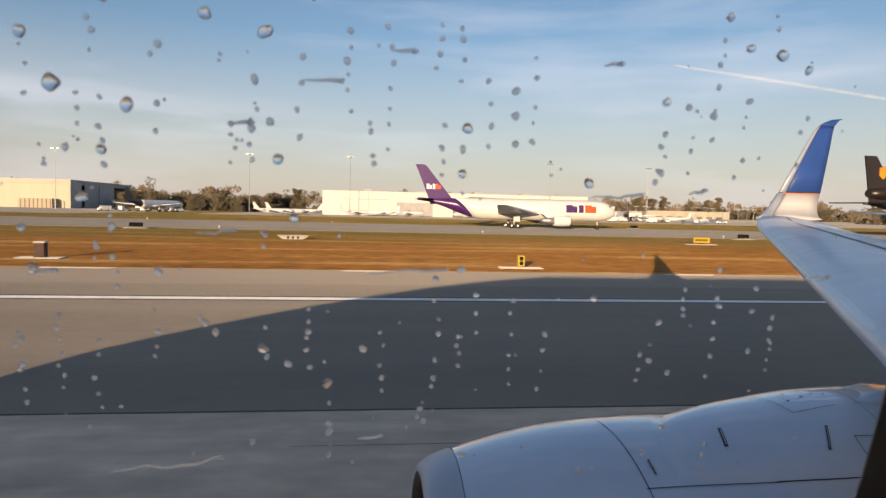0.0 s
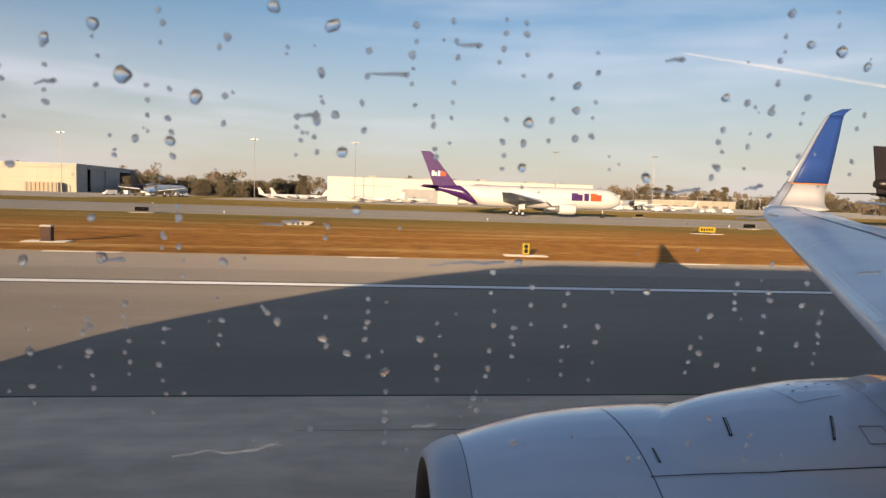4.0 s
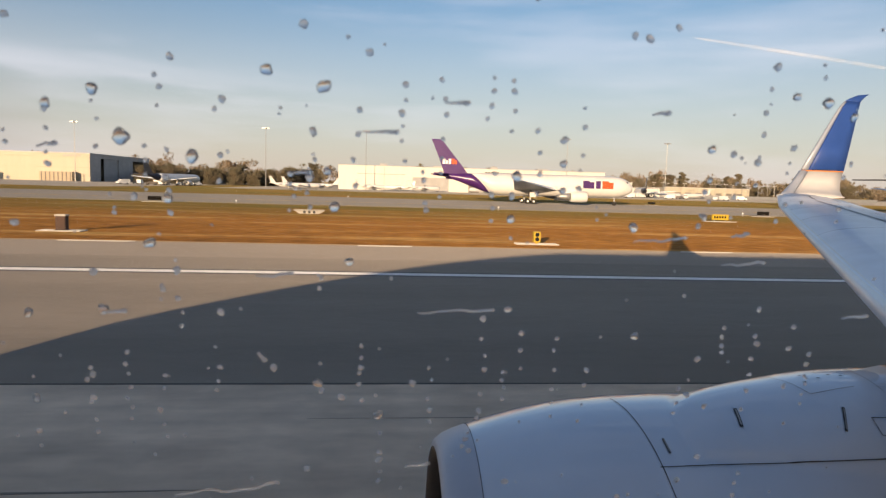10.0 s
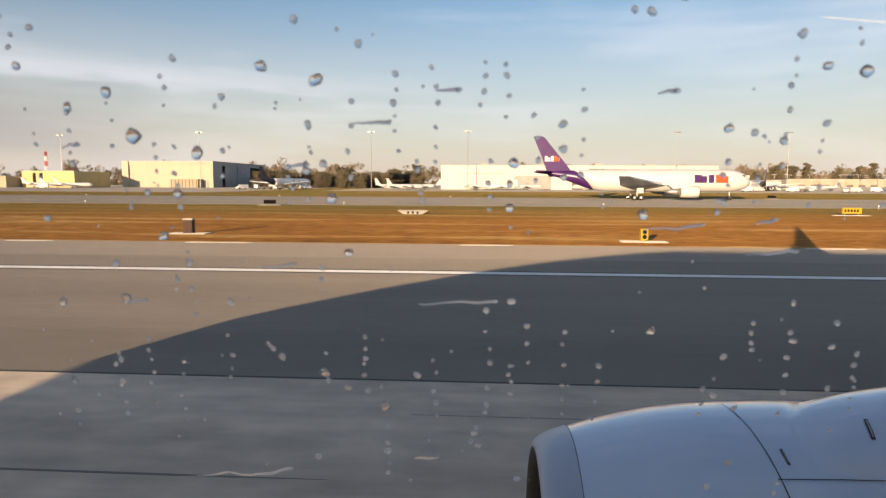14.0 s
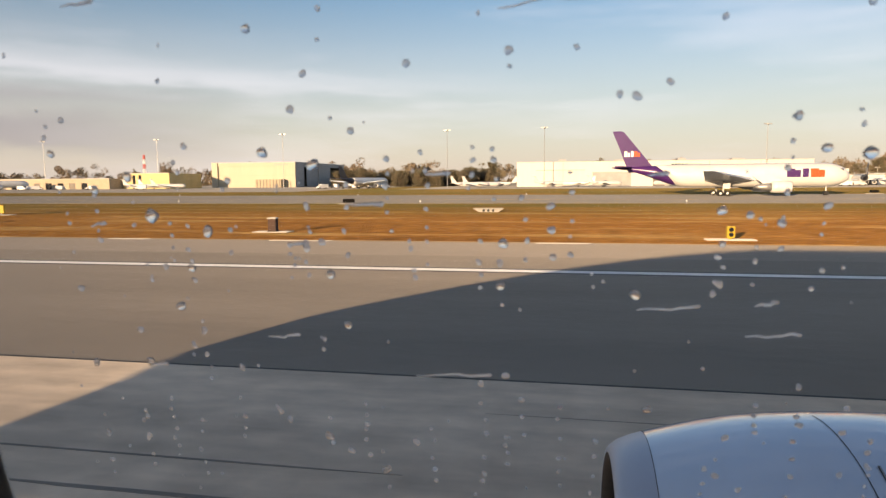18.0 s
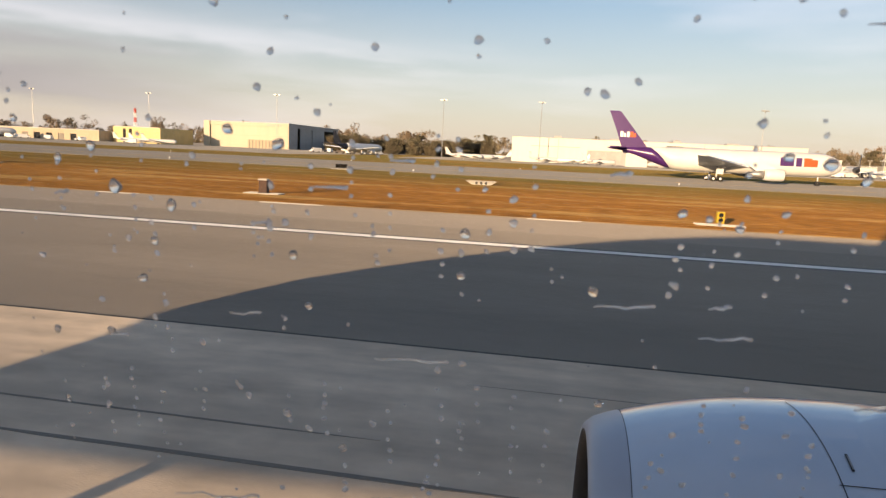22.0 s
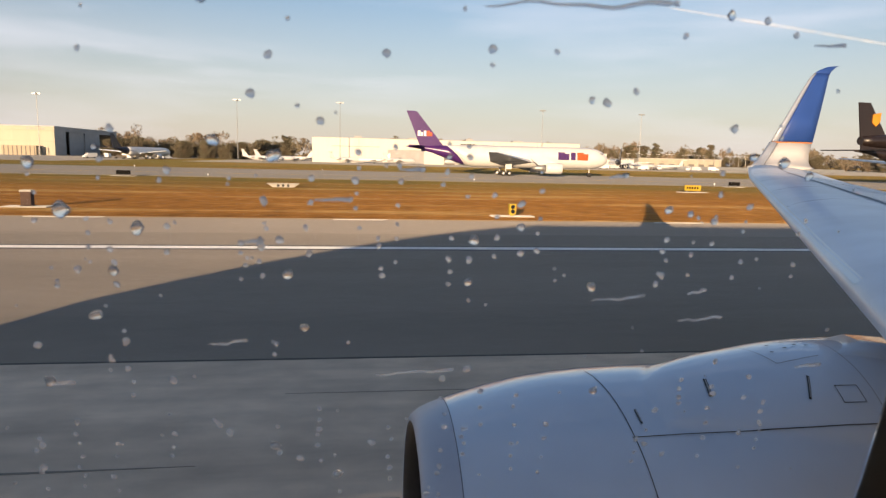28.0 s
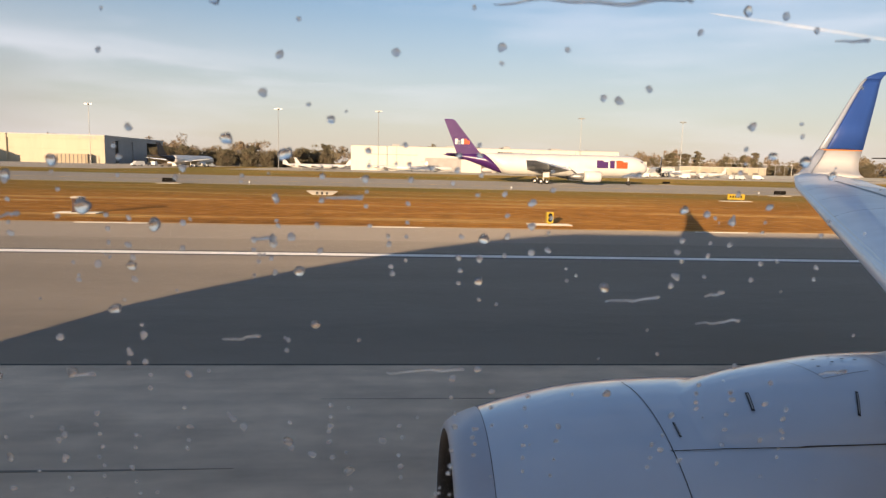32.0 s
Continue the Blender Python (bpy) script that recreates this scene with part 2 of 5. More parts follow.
WING = material("grey_wing_paint", (0.76, 0.82, 0.9), 0.38, 0, 0.06, 2.2, 0, 30, (1, 1, 1), (0.66, 0.72, 0.8), 0.7, coat=0.1)
FOOT_PAINT = material("off_white_winglet_paint", (0.64, 0.625, 0.605), 0.55, 0, 0.05, 2, 0, 30, (1, 1, 1), (0.54, 0.53, 0.52), 0.8)
WING_GAP = material("grey_gap_seal", (0.3, 0.33, 0.38), 0.5, 0, 0.1, 3)
WING_AFT = material("pale_wing_panel_paint", (0.8, 0.82, 0.85), 0.4, 0, 0.06, 2.2, 0, 30, (1, 1, 1), (0.72, 0.74, 0.78), 0.7, coat=0.1)
WING_EDGE = material("wing_leading_metal", (0.66, 0.67, 0.68), 0.35, 0.6, 0.05, 3)
SEAM = material("panel_gap", (0.035, 0.036, 0.04), 0.7, 0, 0.1, 6)
# near-black colour carries the shade inside ducts, intakes and pipe mouths
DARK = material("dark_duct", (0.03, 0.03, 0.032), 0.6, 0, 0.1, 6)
WHITE_PAINT = material("white_aircraft_paint", (0.78, 0.77, 0.74), 0.35, 0, 0.03, 0.6, 0, 30, (1, 1, 1), (0.72, 0.71, 0.69), 0.2, coat=0.2)
BLUE_PAINT = material("deep_blue_paint", (0.018, 0.06, 0.25), 0.5, 0, 0.08, 2, 0, 30)
ORANGE_PAINT = material("gold_orange_stripe", (0.62, 0.22, 0.05), 0.4, 0, 0.05, 2)
PURPLE = material("purple_tail_paint", (0.07, 0.02, 0.13), 0.3, 0, 0.05, 0.6, coat=0.3)
BROWN = material("dark_brown_tail_paint", (0.02, 0.013, 0.012), 0.35, 0, 0.05, 0.6, coat=0.2)
NAVY = material("navy_tail_paint", (0.015, 0.018, 0.035), 0.35, 0, 0.05, 0.6)
GOLD = material("gold_shield_paint", (0.6, 0.25, 0.02), 0.4, 0, 0.05, 0.6)
RED_ORANGE = material("red_orange_paint", (0.65, 0.09, 0.02), 0.4, 0, 0.05, 0.6)
STEEL = material("galvanised_steel", (0.36, 0.36, 0.35), 0.45, 0.6, 0.1, 4)
TYRE = material("black_tyre", (0.02, 0.02, 0.02), 0.8, 0, 0.1, 6)
DARK_GLASS = material("dark_window_glass", (0.02, 0.022, 0.026), 0.1, 0, 0.05, 2)
CREAM = material("cream_metal_cladding", (0.52, 0.47, 0.36), 0.6, 0, 0.04, 0.5, 0, 30, (1, 1, 0.1), (0.48, 0.43, 0.33), 0.05)
WHITE_WALL = material("white_metal_cladding", (0.72, 0.69, 0.61), 0.55, 0, 0.03, 0.5, 0, 30, (1, 1, 0.1), (0.68, 0.65, 0.58), 0.05)
TAN_WALL = material("tan_block_wall", (0.50, 0.42, 0.31), 0.8, 0, 0.06, 0.5, 0, 30, (1, 1, 1), (0.44, 0.37, 0.27), 0.06)
YELLOW_WALL = material("yellow_cladding", (0.62, 0.48, 0.22), 0.6, 0, 0.05, 0.5)
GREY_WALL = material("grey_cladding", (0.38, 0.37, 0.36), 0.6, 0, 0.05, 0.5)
ROOF = material("pale_roof_sheet", (0.5, 0.48, 0.45), 0.7, 0, 0.08, 0.4)
OPENING = material("shadowed_interior", (0.05, 0.045, 0.04), 0.9, 0, 0.2, 0.6)
DOOR_GREY = material("brown_grey_door", (0.2, 0.18, 0.16), 0.7, 0, 0.1, 0.8)
BARK = material("pine_bark", (0.13, 0.09, 0.06), 0.95, 0, 0.2, 3)
LEAF = material("dull_green_leaves", (0.145, 0.128, 0.078), 0.85, 0, 0.35, 0.5, 0, 30, (1, 1, 1), (0.165, 0.13, 0.083), 0.12, per_piece=0.2)
LEAF_DRY = material("bare_winter_twigs", (0.25, 0.185, 0.125), 0.9, 0, 0.3, 0.3, 0, 30, (1, 1, 1), (0.17, 0.15, 0.095), 0.03)
SIGN_BLACK = material("black_sign_face", (0.014, 0.013, 0.012), 0.95, 0, 0.1, 5)
SIGN_BLACK.node_tree.nodes["Principled BSDF"].inputs["Specular IOR Level"].default_value = 0.1
CABINET_BROWN = material("dark_brown_cabinet_paint", (0.075, 0.04, 0.028), 0.8, 0, 0.15, 4, 0, 30, (1, 1, 1), (0.055, 0.032, 0.025), 1.2)
SIGN_YELLOW = material("yellow_sign_face", (0.5, 0.34, 0.02), 0.5, 0, 0.06, 5)
SIGN_WHITE = material("white_sign_paint", (0.8, 0.8, 0.78), 0.5, 0, 0.05, 5)
SLAB = material("pale_concrete_slab", (0.5, 0.47, 0.42), 0.9, 0, 0.12, 4)
GASKET = material("black_window_gasket", (0.008, 0.008, 0.008), 0.55, 0, 0.1, 20)
PANEL = material("pale_grey_cabin_panel", (0.8, 0.8, 0.79), 0.55, 0, 0.03, 20, 0.1, 200)
HULL = material("white_fuselage_paint", (0.74, 0.74, 0.73), 0.4, 0, 0.04, 1)
RED = material("red_tower_paint", (0.55, 0.06, 0.03), 0.5, 0, 0.06, 1)
WATER = glass_material("rain_water", 1.33)
WATER.node_tree.nodes["Principled BSDF"].inputs["Roughness"].default_value = 0.04
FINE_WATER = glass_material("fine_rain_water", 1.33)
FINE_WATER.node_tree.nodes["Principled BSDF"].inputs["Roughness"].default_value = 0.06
for water, sky_share in ((WATER, 0.12), (FINE_WATER, 0.3)):      # white translucent share stands in for bright sky refracted by the drops
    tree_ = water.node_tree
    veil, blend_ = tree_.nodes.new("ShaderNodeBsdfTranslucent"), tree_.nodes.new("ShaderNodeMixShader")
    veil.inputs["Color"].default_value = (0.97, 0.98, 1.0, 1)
    blend_.inputs[0].default_value = sky_share
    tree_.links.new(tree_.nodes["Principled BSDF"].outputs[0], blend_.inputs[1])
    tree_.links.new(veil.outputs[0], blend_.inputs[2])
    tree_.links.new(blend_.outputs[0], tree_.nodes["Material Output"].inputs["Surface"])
PANE = glass_material("window_acrylic", 1.12)

# dry winter grass: orange-brown and straw with green runs, drawn out along the mown strips
GRASS = bpy.data.materials.new("dry_grass")
GRASS.use_nodes = True
gn, gl = GRASS.node_tree.nodes, GRASS.node_tree.links
g_co = gn.new("ShaderNodeTexCoord")


def grass_noise(scale, stretch, detail):
    mp = gn.new("ShaderNodeMapping")
    mp.inputs["Scale"].default_value = stretch
    t = gn.new("ShaderNodeTexNoise")
    t.inputs["Scale"].default_value, t.inputs["Detail"].default_value = scale, detail
    gl.new(g_co.outputs["Object"], mp.inputs[0])
    gl.new(mp.outputs[0], t.inputs["Vector"])
    return t.outputs[0]


def grass_ramp(fac, stops):
    r = gn.new("ShaderNodeValToRGB")
    while len(r.color_ramp.elements) < len(stops):
        r.color_ramp.elements.new(0.5)
    for e, (p, c) in zip(r.color_ramp.elements, stops):
        e.position, e.color = p, (*c, 1)
    gl.new(fac, r.inputs[0])
    return r.outputs[0]


g_base = grass_ramp(grass_noise(0.22, (0.16, 1, 1), 10), [(0.3, (0.33, 0.155, 0.038)), (0.44, (0.4, 0.185, 0.042)), (0.55, (0.45, 0.22, 0.055)), (0.64, (0.6, 0.37, 0.13)), (0.7, (0.37, 0.23, 0.055))])
g_fine = grass_ramp(grass_noise(1.4, (0.5, 1, 1), 12), [(0.3, (0.62, 0.62, 0.62)), (0.7, (1.32, 1.32, 1.32))])
g_mul = gn.new("ShaderNodeMixRGB")
g_mul.blend_type = "MULTIPLY"
g_mul.inputs[0].default_value = 1
gl.new(g_base, g_mul.inputs[1]), gl.new(g_fine, g_mul.inputs[2])
g_sep = gn.new("ShaderNodeSeparateXYZ")
gl.new(g_co.outputs["Object"], g_sep.inputs[0])
g_far = gn.new("ShaderNodeMapRange")
g_far.inputs["From Min"].default_value, g_far.inputs["From Max"].default_value = 58, 90
gl.new(g_sep.outputs["Y"], g_far.inputs[0])
g_jit = gn.new("ShaderNodeMath")
g_jit.operation = "MULTIPLY"
gl.new(g_far.outputs[0], g_jit.inputs[0])
gl.new(grass_ramp(grass_noise(0.05, (0.4, 1, 1), 5), [(0.35, (0.5, 0.5, 0.5)), (0.65, (1, 1, 1))]), g_jit.inputs[1])
g_mix = gn.new("ShaderNodeMixRGB")
g_mix.inputs[2].default_value = (0.165, 0.15, 0.042, 1)
gl.new(g_jit.outputs[0], g_mix.inputs[0]), gl.new(g_mul.outputs[0], g_mix.inputs[1])
gl.new(g_mix.outputs[0], gn["Principled BSDF"].inputs["Base Color"])
gn["Principled BSDF"].inputs["Roughness"].default_value = 1.0
gn["Principled BSDF"].inputs["Diffuse Roughness"].default_value = 1.0
g_bump = gn.new("ShaderNodeBump")
g_bump.inputs["Strength"].default_value, g_bump.inputs["Distance"].default_value = 1.0, 0.1
gl.new(grass_noise(22, (0.6, 1, 1), 4), g_bump.inputs["Height"])
gl.new(g_bump.outputs[0], gn["Principled BSDF"].inputs["Normal"])
gn["Principled BSDF"].inputs["Specular IOR Level"].default_value = 0.1


# ---- geometry helpers ----
class Shape:
    """Gathers vertices and faces of one mesh."""

    def __init__(self):
        self.v, self.f = [], []

    def box(self, x0, x1, y0, y1, z0, z1):
        k = len(self.v)
        self.v += [(x, y, z) for z in (z0, z1) for y in (y0, y1) for x in (x0, x1)]
        self.f += [tuple(k + i for i in q) for q in ((0, 2, 3, 1), (4, 5, 7, 6), (0, 1, 5, 4), (2, 6, 7, 3), (0, 4, 6, 2), (1, 3, 7, 5))]
        return self

    def loft(self, rings, closed=True, cap=True):
        k, n = len(self.v), len(rings[0])
        for r in rings:
            self.v += [tuple(p) for p in r]
        for i in range(len(rings) - 1):
            for j in range(n if closed else n - 1):
                a, b = k + i * n + j, k + i * n + (j + 1) % n
                self.f.append((a, b, b + n, a + n))
        if cap and closed:
            self.f.append(tuple(k + j for j in reversed(range(n))))
            self.f.append(tuple(k + (len(rings) - 1) * n + j for j in range(n)))
        return self

    def rod(self, p, q, r0, r1=None, n=8):
        p, q = Vector(p), Vector(q)
        r1 = r0 if r1 is None else r1
        d = (q - p).normalized()
        u = d.orthogonal().normalized()
        w = d.cross(u)
        ring = lambda c, r: [c + r * (math.cos(2 * math.pi * i / n) * u + math.sin(2 * math.pi * i / n) * w) for i in range(n)]
        return self.loft([ring(p, r0), ring(q, r1)])

    def poly(self, pts, y0, y1):
        """A flat outline (x, z) given thickness along y."""
        return self.loft([[(x, y0, z) for x, z in pts], [(x, y1, z) for x, z in pts]])

    def slab(self, pts, z0, z1):
        """A flat outline (x, y) given thickness along z."""
        return self.loft([[(x, y, z0) for x, y in pts], [(x, y, z1) for x, y in pts]])

    def mesh(self, name, mat, smooth=False):
        d = bpy.data.meshes.new(name)
        d.from_pydata(self.v, [], self.f)
        bm = bmesh.new()
        bm.from_mesh(d)
        bmesh.ops.recalc_face_normals(bm, faces=bm.faces)
        bm.to_mesh(d)
        bm.free()
        d.materials.append(mat)
        if smooth:
            d.polygons.foreach_set("use_smooth", [len(p.vertices) <= 4 for p in d.polygons])
        return d


def thing(name, label, category, x=0, y=0, z=0, turn=0, group="", kind=""):
    ob = new(name)
    ob.empty_display_size = 0.2
    ob.matrix_world = pose(x, y, z, 0, 0, turn)
    return tagged(ob, label, category, group, kind)


def part(name, shape, mat, parent, label="", smooth=False):
    ob = new(name, shape.mesh(name, mat, smooth))
    ob.parent = parent
    return tagged(ob, label)


def sheet(name, label, category, x0, x1, y0, y1, z0, z1, mat, kind="structure"):
    return tagged(new(name, Shape().box(x0, x1, y0, y1, z0, z1).mesh(name, mat)), label, category, "", kind)


def smooth01(a, b, x):
    t = min(1, max(0, (x - a) / (b - a)))
    return t * t * (3 - 2 * t)


def east(azimuth, y):
    return y * math.tan(radians(azimuth))


# ---- ground, runway, taxiway, apron ----
ground = new("ground", Shape().box(-4500, 4500, -1500, 4600, -3, -0.05).mesh("ground", GRASS))
tagged(ground, "wide flat airfield of dry orange-brown winter grass", "grass", "", "structure")
runway = thing("runway", "long asphalt runway with a worn paler concrete middle", "runway", kind="structure")
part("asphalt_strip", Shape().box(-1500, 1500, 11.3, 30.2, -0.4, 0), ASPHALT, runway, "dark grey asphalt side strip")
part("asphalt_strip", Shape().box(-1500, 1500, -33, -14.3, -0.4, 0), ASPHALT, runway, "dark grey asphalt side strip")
part("concrete_strip", Shape().box(-1500, 1500, -14.3, 11.3, -0.4, 0.002), CONCRETE, runway, "worn pale grey concrete middle strip")
part("shoulder", Shape().box(-1500, 1500, 30.2, 36.9, -0.4, -0.006), SHOULDER, runway, "paler paved shoulder")
part("edge_line", Shape().box(-1500, 1500, 25.14, 25.82, 0, 0.004), WHITE_MARK, runway, "white painted edge line")
for y in (24.86, 25.82):
    part("black_border", Shape().box(-1500, 1500, y, y + 0.28, 0, 0.003), RUBBER, runway)
part("edge_line", Shape().box(-1500, 1500, -29.5, -28.6, 0, 0.004), WHITE_MARK, runway, "white painted edge line")
part("joint", Shape().box(-1500, 1500, 11.26, 11.335, 0, 0.006), JOINT, runway, "dark sealed joint")
part("touchdown_bar", Shape().box(-43, -20.6, 8.2, 10.2, 0.002, 0.008), WHITE_MARK, runway, "white touchdown bar with black border")
for y0, y1, x0, x1 in ((8.08, 8.2, -43, -20.4), (10.2, 10.32, -43, -20.4)):
    part("black_border", Shape().box(x0, x1, y0, y1, 0.002, 0.007), RUBBER, runway)
part("black_border", Shape().box(-20.6, -20.4, 8.2, 10.2, 0.002, 0.007), RUBBER, runway)
for y in (2.6, 5.7, 8.85, 12.1, 15.3, 18.5):
    part("threshold_bar", Shape().box(52, 97, y, y + 1.7, 0.002, 0.009), WHITE_MARK, runway, "long white threshold bar")
part("aiming_block", Shape().box(-150, -105, 9.0, 17.3, 0.002, 0.01), WHITE_MARK, runway, "broad white aiming point block")
random.seed(5)
for y in (9.6, 7.2, 6.3, 5.6):
    for k in range(3):
        x0 = -26 + k * 22 + random.uniform(-6, 6)
        n = random.uniform(6, 15)
        w = random.uniform(0.02, 0.06)
        yy = y + random.uniform(-0.15, 0.15)
        part("tyre_mark", Shape().slab([(x0, yy), (x0 + n * 0.2, yy - w), (x0 + n * 0.8, yy - w), (x0 + n, yy), (x0 + n * 0.7, yy + w * 0.4), (x0 + n * 0.3, yy + w * 0.4)], 0.002, 0.009), SKID, runway)
tagged(new("verge", Shape().box(-1500, 1500, 36.9, 37.7, -0.3, -0.02).mesh("verge", SAND)), "narrow bleached sandy strip along the shoulder", "verge", "", "structure")
taxiway = thing("taxiway", "parallel grey asphalt taxiway beyond the grass", "taxiway", kind="structure")
part("asphalt", Shape().box(-1500, 1500, 101, 158, -0.4, -0.02), TAXIWAY, taxiway)
part("centre_line", Shape().box(-1500, 1500, 120.4, 120.8, -0.02, -0.012), YELLOW_MARK, taxiway, "yellow centre line")
part("edge_line", Shape().box(-1500, 1500, 102.4, 102.7, -0.02, -0.012), YELLOW_MARK, taxiway, "yellow edge line")
connector = thing("connector_taxiway", "asphalt turn-off joining the runway to the taxiway", "taxiway", kind="structure")
part("asphalt", Shape().slab([(212, 36.9), (126, 36.9), (144, 48), (152, 64), (150, 84), (134, 101), (218, 101), (196, 84), (190, 64), (194, 48)], -0.4, -0.016), TAXIWAY, connector)


def painted_curve(pts, half, z):
    s = Shape()
    for i, (x, y) in enumerate(pts):
        xa, ya = pts[max(0, i - 1)]
        xb, yb = pts[min(len(pts) - 1, i + 1)]
        n = math.hypot(xb - xa, yb - ya)
        s.v += [(x - (yb - ya) / n * half, y + (xb - xa) / n * half, z), (x + (yb - ya) / n * half, y - (xb - xa) / n * half, z)]
    s.f = [(2 * i, 2 * i + 1, 2 * i + 3, 2 * i + 2) for i in range(len(pts) - 1)]
    return s


part("lead_line", painted_curve([(171, 120 - 3.6 * i) for i in range(24)] + [(171 + 62 * (1 - math.cos(a / 20 * 1.5)), 34 - 30 * math.sin(a / 20 * 1.5)) for a in range(1, 21)], 0.2, 0.012), YELLOW_MARK, connector, "yellow lead-in line curving onto the runway")
part("lead_line", painted_curve([(171 - 62 * (1 - math.cos(a / 20 * 1.5)), 34 - 30 * math.sin(a / 20 * 1.5)) for a in range(0, 21)], 0.2, 0.012), YELLOW_MARK, connector, "yellow lead-in line curving onto the runway")
for x in (158, 162, 178, 182):
    part("hold_marking", Shape().box(x, x + 3, 66, 68, -0.016, -0.008), RED_MARK, connector, "red painted holding mark")
sheet("apron", "wide pale concrete apron in front of the hangars", "apron", -900, -95, 215, 900, -0.4, -0.015, APRON)
sheet("apron", "wide pale concrete apron in front of the hangars", "apron", -70, 900, 268, 900, -0.4, -0.015, APRON)


# ---- the airliner that carries the window ----
CY, CZ_, RW, RH = -1.66, 3.18, 1.88, 2.0     # fuselage axis and half sizes
airliner = thing("airliner", "white twin-engine airliner with grey wing, blue winglet and underwing engine", "airplane")


BELLY = ((-13.37, 2.45), (-13.2, 1.96), (-12.4, 1.66), (-11.9, 1.36), (-11.6, 1.19), (-10.8, 1.11), (-9.5, 1.08), (-6.0, 1.11), (-2.0, 1.16), (12.0, 1.18), (24.0, 3.9))


def belly(x):
    """Height of the keel line; the chin drops steeply behind the nose."""
    for (xa, za), (xb, zb) in zip(BELLY, BELLY[1:]):
        if x <= xb:
            return za + (zb - za) * (x - xa) / (xb - xa)
    return BELLY[-1][1]


def hull_ring(x, n=48):
    """Cross-section of the fuselage; the nose tapers ahead, the tail behind."""
    a = min(1, max(0, (x + 13.37) / 9.74))
    k = math.sqrt(max(0.0, 1 - (1 - a) ** 2)) ** 1.52
    b = smooth01(12, 24, x)
    r = max(0.03, k * (1 - 0.9 * b))
    zc = CZ_ - 0.664 * (1 - k) ** 0.42 + 1.3 * b
    depth = max(0.05, zc - belly(x))
    return [(x, CY + RW * r * math.cos(2 * math.pi * i / n), zc + (RH * r if i <= n // 2 else depth) * math.sin(2 * math.pi * i / n)) for i in range(n)]


WX0, WX1 = -0.20, 0.22   # opening left for the cabin window
FAR_SIDE = [-5.6 + 0.51 * i for i in range(26)]      # row of windows on the other side
xs = sorted([-13.37, -13.36, -13.33, -13.27, -13.18, -13.05, -12.85, -12.55, -12.4, -12.15, -11.9, -11.6, -11.1, -10.4, -9.6, -8.8, -8.0, -7.2, -6.4, WX0, WX1, 9, 12, 15, 18, 21, 24] + FAR_SIDE + [round(x + 0.26, 4) for x in FAR_SIDE])
FAR_SIDE = {round(x, 4) for x in FAR_SIDE}
N = 48
hull = Shape()
rings = [hull_ring(x) for x in xs]
hull.v = [p for r in rings for p in r]
for i in range(len(xs) - 1):
    for j in range(N):
        if WX0 <= xs[i] < WX1 and j in (1, 2):
            continue
        if j in (21, 22) and round(xs[i], 4) in FAR_SIDE and not WX0 <= xs[i] < WX1:
            continue
        a, b = i * N + j, i * N + (j + 1) % N
        hull.f.append((a, b, b + N, a + N))
hull.f.append(tuple(range(N)))
hull.f.append(tuple((len(xs) - 1) * N + j for j in range(N)))
part("fuselage", hull, HULL, airliner, "white painted fuselage skin", True)
nose_gear = part("nose_gear", Shape().rod((-7.2, CY, 0.34), (-7.0, CY, 1.45), 0.09, 0.12, 12).box(-7.3, -7.1, CY - 0.25, CY + 0.25, 0.3, 0.38), STEEL, airliner, "steel nose gear leg")
for s in (-0.2, 0.2):
    part("wheel", Shape().rod((-7.2, CY + s - 0.1, 0.345), (-7.2, CY + s + 0.1, 0.345), 0.34, 0.34, 20), TYRE, nose_gear, "black tyre")

# cabin window: pale panel, rounded opening with a black gasket, clear pane
window = thing("window_1", "rain-spotted cabin window with rounded black gasket in a pale panel", "window", kind="structure")
WC = (-0.002, 3.62)
PY = 0.150


def oval(a, b, y, n=64, e=3.2):
    pts = []
    for i in range(n):
        c, s = math.cos(2 * math.pi * i / n), math.sin(2 * math.pi * i / n)
        r = (abs(c) ** e + abs(s) ** e) ** (-1 / e)
        pts.append((WC[0] + a * r * c, y - 0.16 * b * r * s, WC[1] + b * r * s))
    return pts


WA, WB = 0.141, 0.2
gasket = Shape().loft([oval(WA + 0.013, WB + 0.013, PY - 0.01), oval(WA + 0.004, WB + 0.004, PY - 0.008), oval(WA, WB, PY + 0.002), oval(WA + 0.004, WB + 0.004, PY + 0.008), oval(WA + 0.02, WB + 0.02, PY + 0.012)], cap=False)
part("gasket", gasket, GASKET, window, "black rubber gasket", True)
lining = Shape().loft([oval(WA + 0.0125, WB + 0.0125, PY + 0.004), oval(WA + 0.013, WB + 0.013, PY - 0.010), oval(WA + 0.024, WB + 0.022, PY - 0.018), oval(WA + 0.05, WB + 0.045, PY - 0.06), oval(WA + 0.075, WB + 0.06, PY - 0.075), oval(0.6, 0.55, PY - 0.08, e=8)], cap=False)
part("panel", lining, PANEL, window, "pale grey moulded cabin panel", True)
outer = Shape().loft([oval(WA + 0.018, WB + 0.018, PY + 0.008), oval(WA + 0.03, WB + 0.03, PY + 0.02), oval(0.34, 0.4, PY + 0.014, e=10)], cap=False)
part("outer_frame", outer, HULL, window, "painted outer frame", True)
pane = part("pane", Shape().loft([oval(WA + 0.003, WB + 0.003, PY + 0.004), oval(WA + 0.003, WB + 0.003, PY + 0.007)]), PANE, window, "clear acrylic pane")
pane.visible_shadow = False

# rain on the outside of the pane: domed drops, many in upright columns, and a few wind-drawn runs
random.seed(11)
rain = Shape()
fine_rain = Shape()


